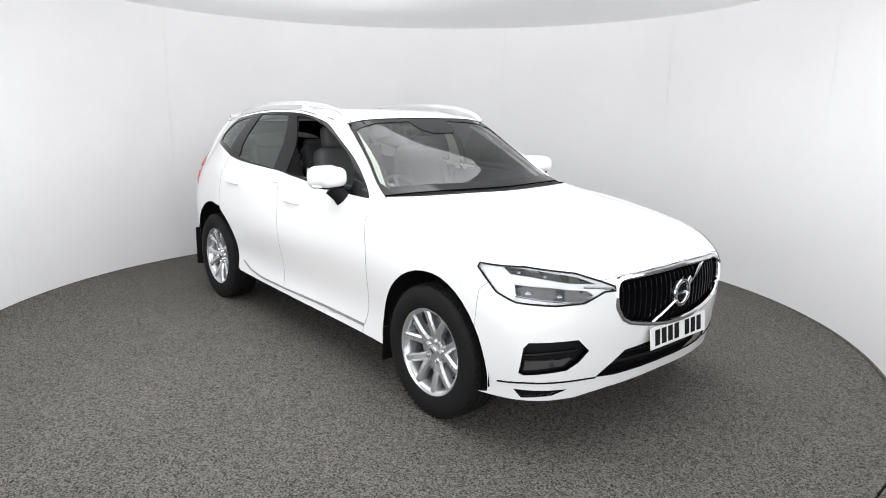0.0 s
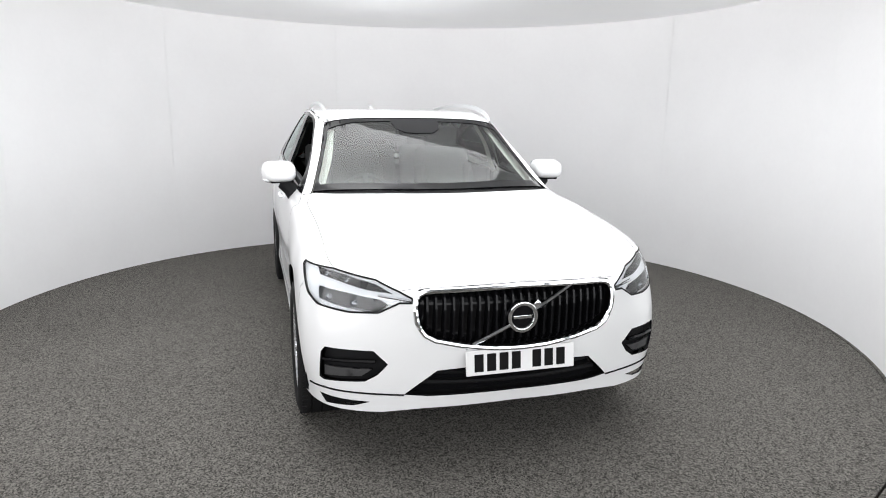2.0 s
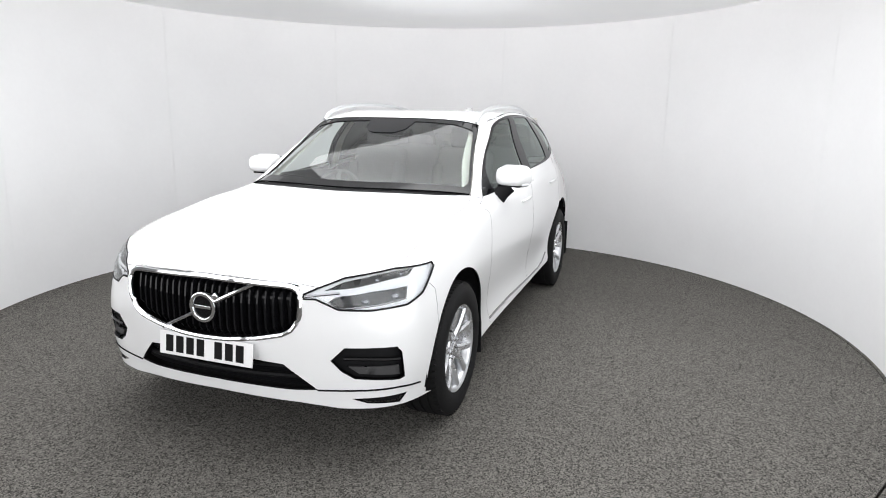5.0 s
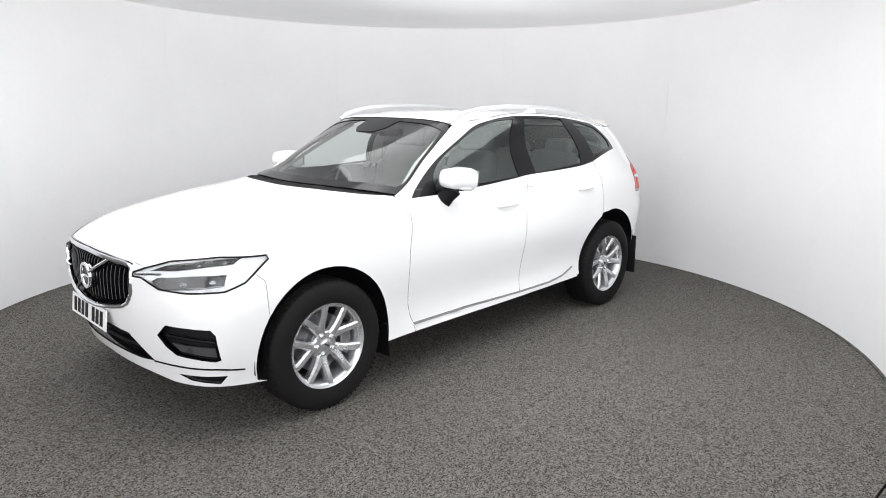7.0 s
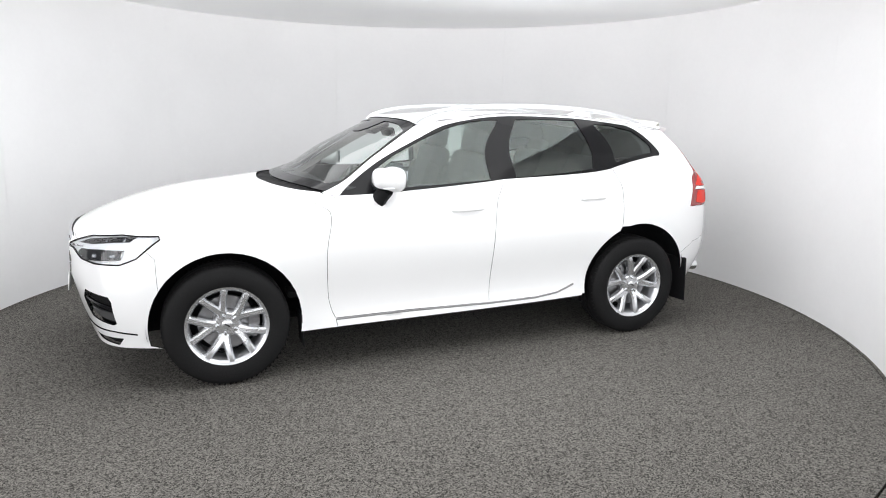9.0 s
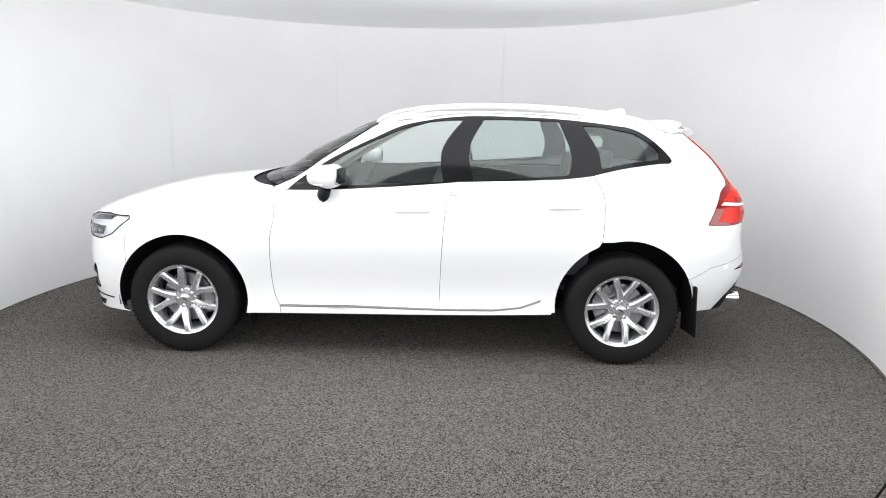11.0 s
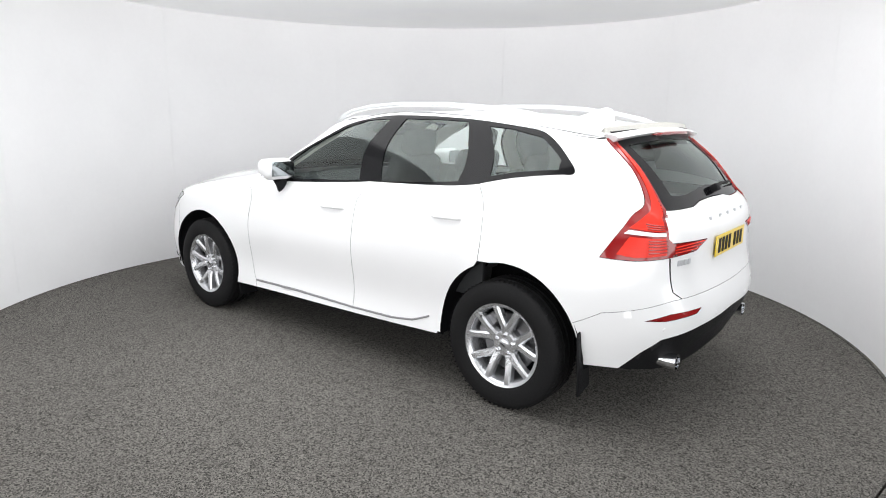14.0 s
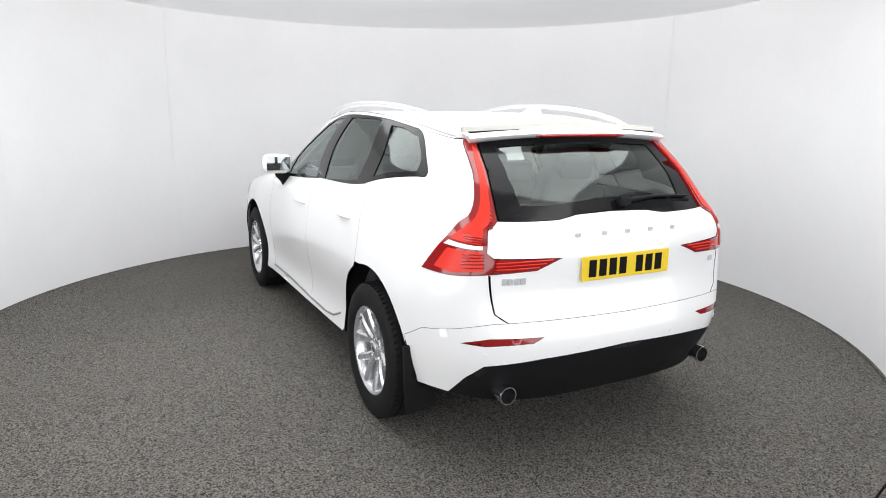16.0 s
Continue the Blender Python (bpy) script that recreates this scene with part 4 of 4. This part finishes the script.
# ---- cabin ----
lin = sheet("headlining", [(0, 7.1), (2.6, 7.1), (3.4, 7.2), (7, 7.2), (8.6, 7.1), (10, 7.1), (10, 9.0), (5, 9.0), (0, 9.0)], LINING, CAR, "pale grey headlining", off=-0.035, depth=0.0, gap=0.0, twin=True)
both("pillar_trim", [(3.2, 4.95), (2.6, 5.15), (2.4, 6.1), (2.2, 6.9), (3.5, 7.1), (3.9, 6.9), (4.05, 5.9), (3.95, 4.95)], LINING, CAR, "pale windscreen pillar lining", off=-0.05, depth=0.0, gap=0.0)
both("middle_pillar_trim", [(5.03, 4.9), (5.19, 4.9), (5.16, 7.1), (4.99, 7.1)], LINING, CAR, off=-0.03, depth=0.0, gap=0.0)
both("rear_pillar_trim", [(7.3, 4.8), (8.9, 4.8), (9.15, 5.4), (9.15, 7.0), (7.1, 7.1), (7.15, 6.4)], DASH, CAR, off=-0.03, depth=0.0, gap=0.0)
part("cabin_floor", block(pose(-.4, 0, .47), 2.9, 1.5, .04, .01), CARPET_IN, CAR, "black cabin carpet")


def dashboard():
    bm = bmesh.new()
    rows = []
    for k in range(17):
        u = -1 + 2 * k / 16
        y = .76 * u
        bulge = .025 * math.exp(-((y + .37) / .17) ** 2)
        dx = -.16 * u * u
        pts = [(1.04 + dx, 1.09), (.92 + dx, 1.105), (.74 + dx * .6, 1.085 + bulge), (.62 + dx * .3, 1.05 + bulge), (.585 + dx * .2, .98), (.60, .86), (.64, .72), (.70, .55)]
        rows.append([bm.verts.new((x, y, z)) for x, z in pts])
    for A, B in zip(rows, rows[1:]):
        for i in range(7):
            bm.faces.new((A[i], A[i + 1], B[i + 1], B[i]))
    return part("dashboard", bm, DASH, CAR, "dark grey dashboard")


dash = dashboard()
part("centre_screen", block(pose(.575, 0, .93, 0, -8, 0), .02, .19, .25, .008), BLACK_GLOSS, dash)
part("air_vent", block(pose(.60, .14, .94, 0, -8, 0), .03, .05, .20, .012), BLACK_GLOSS, dash)
part("air_vent", block(pose(.60, -.14, .94, 0, -8, 0), .03, .05, .20, .012), BLACK_GLOSS, dash)
part("centre_console", block(pose(.10, 0, .68), 1.1, .22, .30, .05, 3), DASH, CAR, "dark centre console")
wheel_pose = pose(.42, -.37, 1.0, 0, 66, 0)
rim = tube([tuple(wheel_pose @ Vector((.185 * math.cos(a), .185 * math.sin(a), 0))) for a in np.linspace(0, 2 * math.pi, 33)[:-1]], .0155, 8, closed=True)
steer = part("steering_wheel", rim, DASH, CAR, "dark leather steering wheel on the right")
part("wheel_boss", block(wheel_pose @ pose(0, 0, .02), .15, .17, .06, .03, 3), DASH, steer)
for a in (0, 180, 90):
    part("wheel_spoke", block(wheel_pose @ pose(0, 0, 0, 0, 0, a + 90) @ pose(.12, 0, .01), .12, .035, .016, .006), DASH, steer)
part("column", tube([tuple(wheel_pose @ Vector((0, 0, .02))), (.66, -.37, .90)], .04, 10), DASH, steer)


def seat(x, y, w=.50):
    """A front seat: cushion, winged back and headrest on two posts."""
    s = new("front_seat")
    s.parent = CAR
    s["label"] = "charcoal leather front seat"
    part("seat_cushion", block(pose(x + .22, y, .70, 0, -6, 0), .54, w, .20, .07, 4), FABRIC, s)
    bm = block(pose(x - .14, y, 1.0, 0, -17, 0), .17, w, .68, .07, 4, taper=.86)
    part("seat_back", bm, FABRIC, s)
    for k in (-1, 1):
        part("seat_bolster", block(pose(x - .075, y + k * (w / 2 - .055), .95, 0, -17, 0), .14, .10, .52, .045, 3, taper=.8), FABRIC, s)
        part("headrest_post", tube([(x - .235, y + k * .05, 1.28), (x - .252, y + k * .05, 1.37)], .007, 6), STEEL, s)
    part("headrest", block(pose(x - .255, y, 1.405, 0, -12, 0), .11, .27, .17, .048, 4), FABRIC, s)


seat(-.12, .37)
seat(-.12, -.37)
bench = new("rear_bench")
bench.parent = CAR
bench["label"] = "charcoal leather rear bench with three headrests"
part("bench_cushion", block(pose(-.90, 0, .72, 0, -6, 0), .52, 1.34, .20, .07, 4), FABRIC, bench)
for y, w in ((.44, .44), (0, .36), (-.44, .44)):
    part("bench_back", block(pose(-1.22, y, 1.0, 0, -20, 0), .15, w, .60, .05, 3, taper=.94), FABRIC, bench)
    h = .15 if y else .12
    part("headrest", block(pose(-1.36, y, 1.30 + (0 if y else -.02), 0, -14, 0), .10, .24, h, .042, 4), FABRIC, bench)
    for k in (-1, 1):
        part("headrest_post", tube([(-1.335, y + k * .05, 1.2), (-1.35, y + k * .05, 1.27)], .007, 6), STEEL, bench)
part("load_cover", block(pose(-1.72, 0, 1.08), .62, 1.28, .03, .012), DASH, CAR, "dark load cover")
mir = part("interior_mirror", block(pose(.17, 0, 1.455, 0, 15, 0), .045, .24, .065, .02, 3), BLACK_GLOSS, CAR, "black frameless interior mirror")
part("sensor_housing", block(pose(.26, 0, 1.49, 0, 28, 0), .14, .24, .05, .02, 3), PLASTIC, mir)
for side in (1, -1):
    for x, w in ((.24, .9), (-.80, .88)):
        part("door_card", block(pose(x, side * .80, .86), w, .035, .58, .015, 2), DASH, CAR, "dark door lining")
        part("door_pull", block(pose(x + .05, side * .765, .96), .28, .05, .05, .02, 3), BLACK_GLOSS, CAR)

# the whole car sits a little off the axle
for ob in CAR.children:
    ob.matrix_basis = pose(0, MIDDLE, 0) @ ob.matrix_basis


def motions():
    rows = [(t, pose(AXIS[0], AXIS[1], 0, 0, 0, TURN0 + TURN * t)) for t in np.arange(0, 16.01, 1.0)]
    walk(CAR, rows)
    walk(TABLE, rows)


motions()
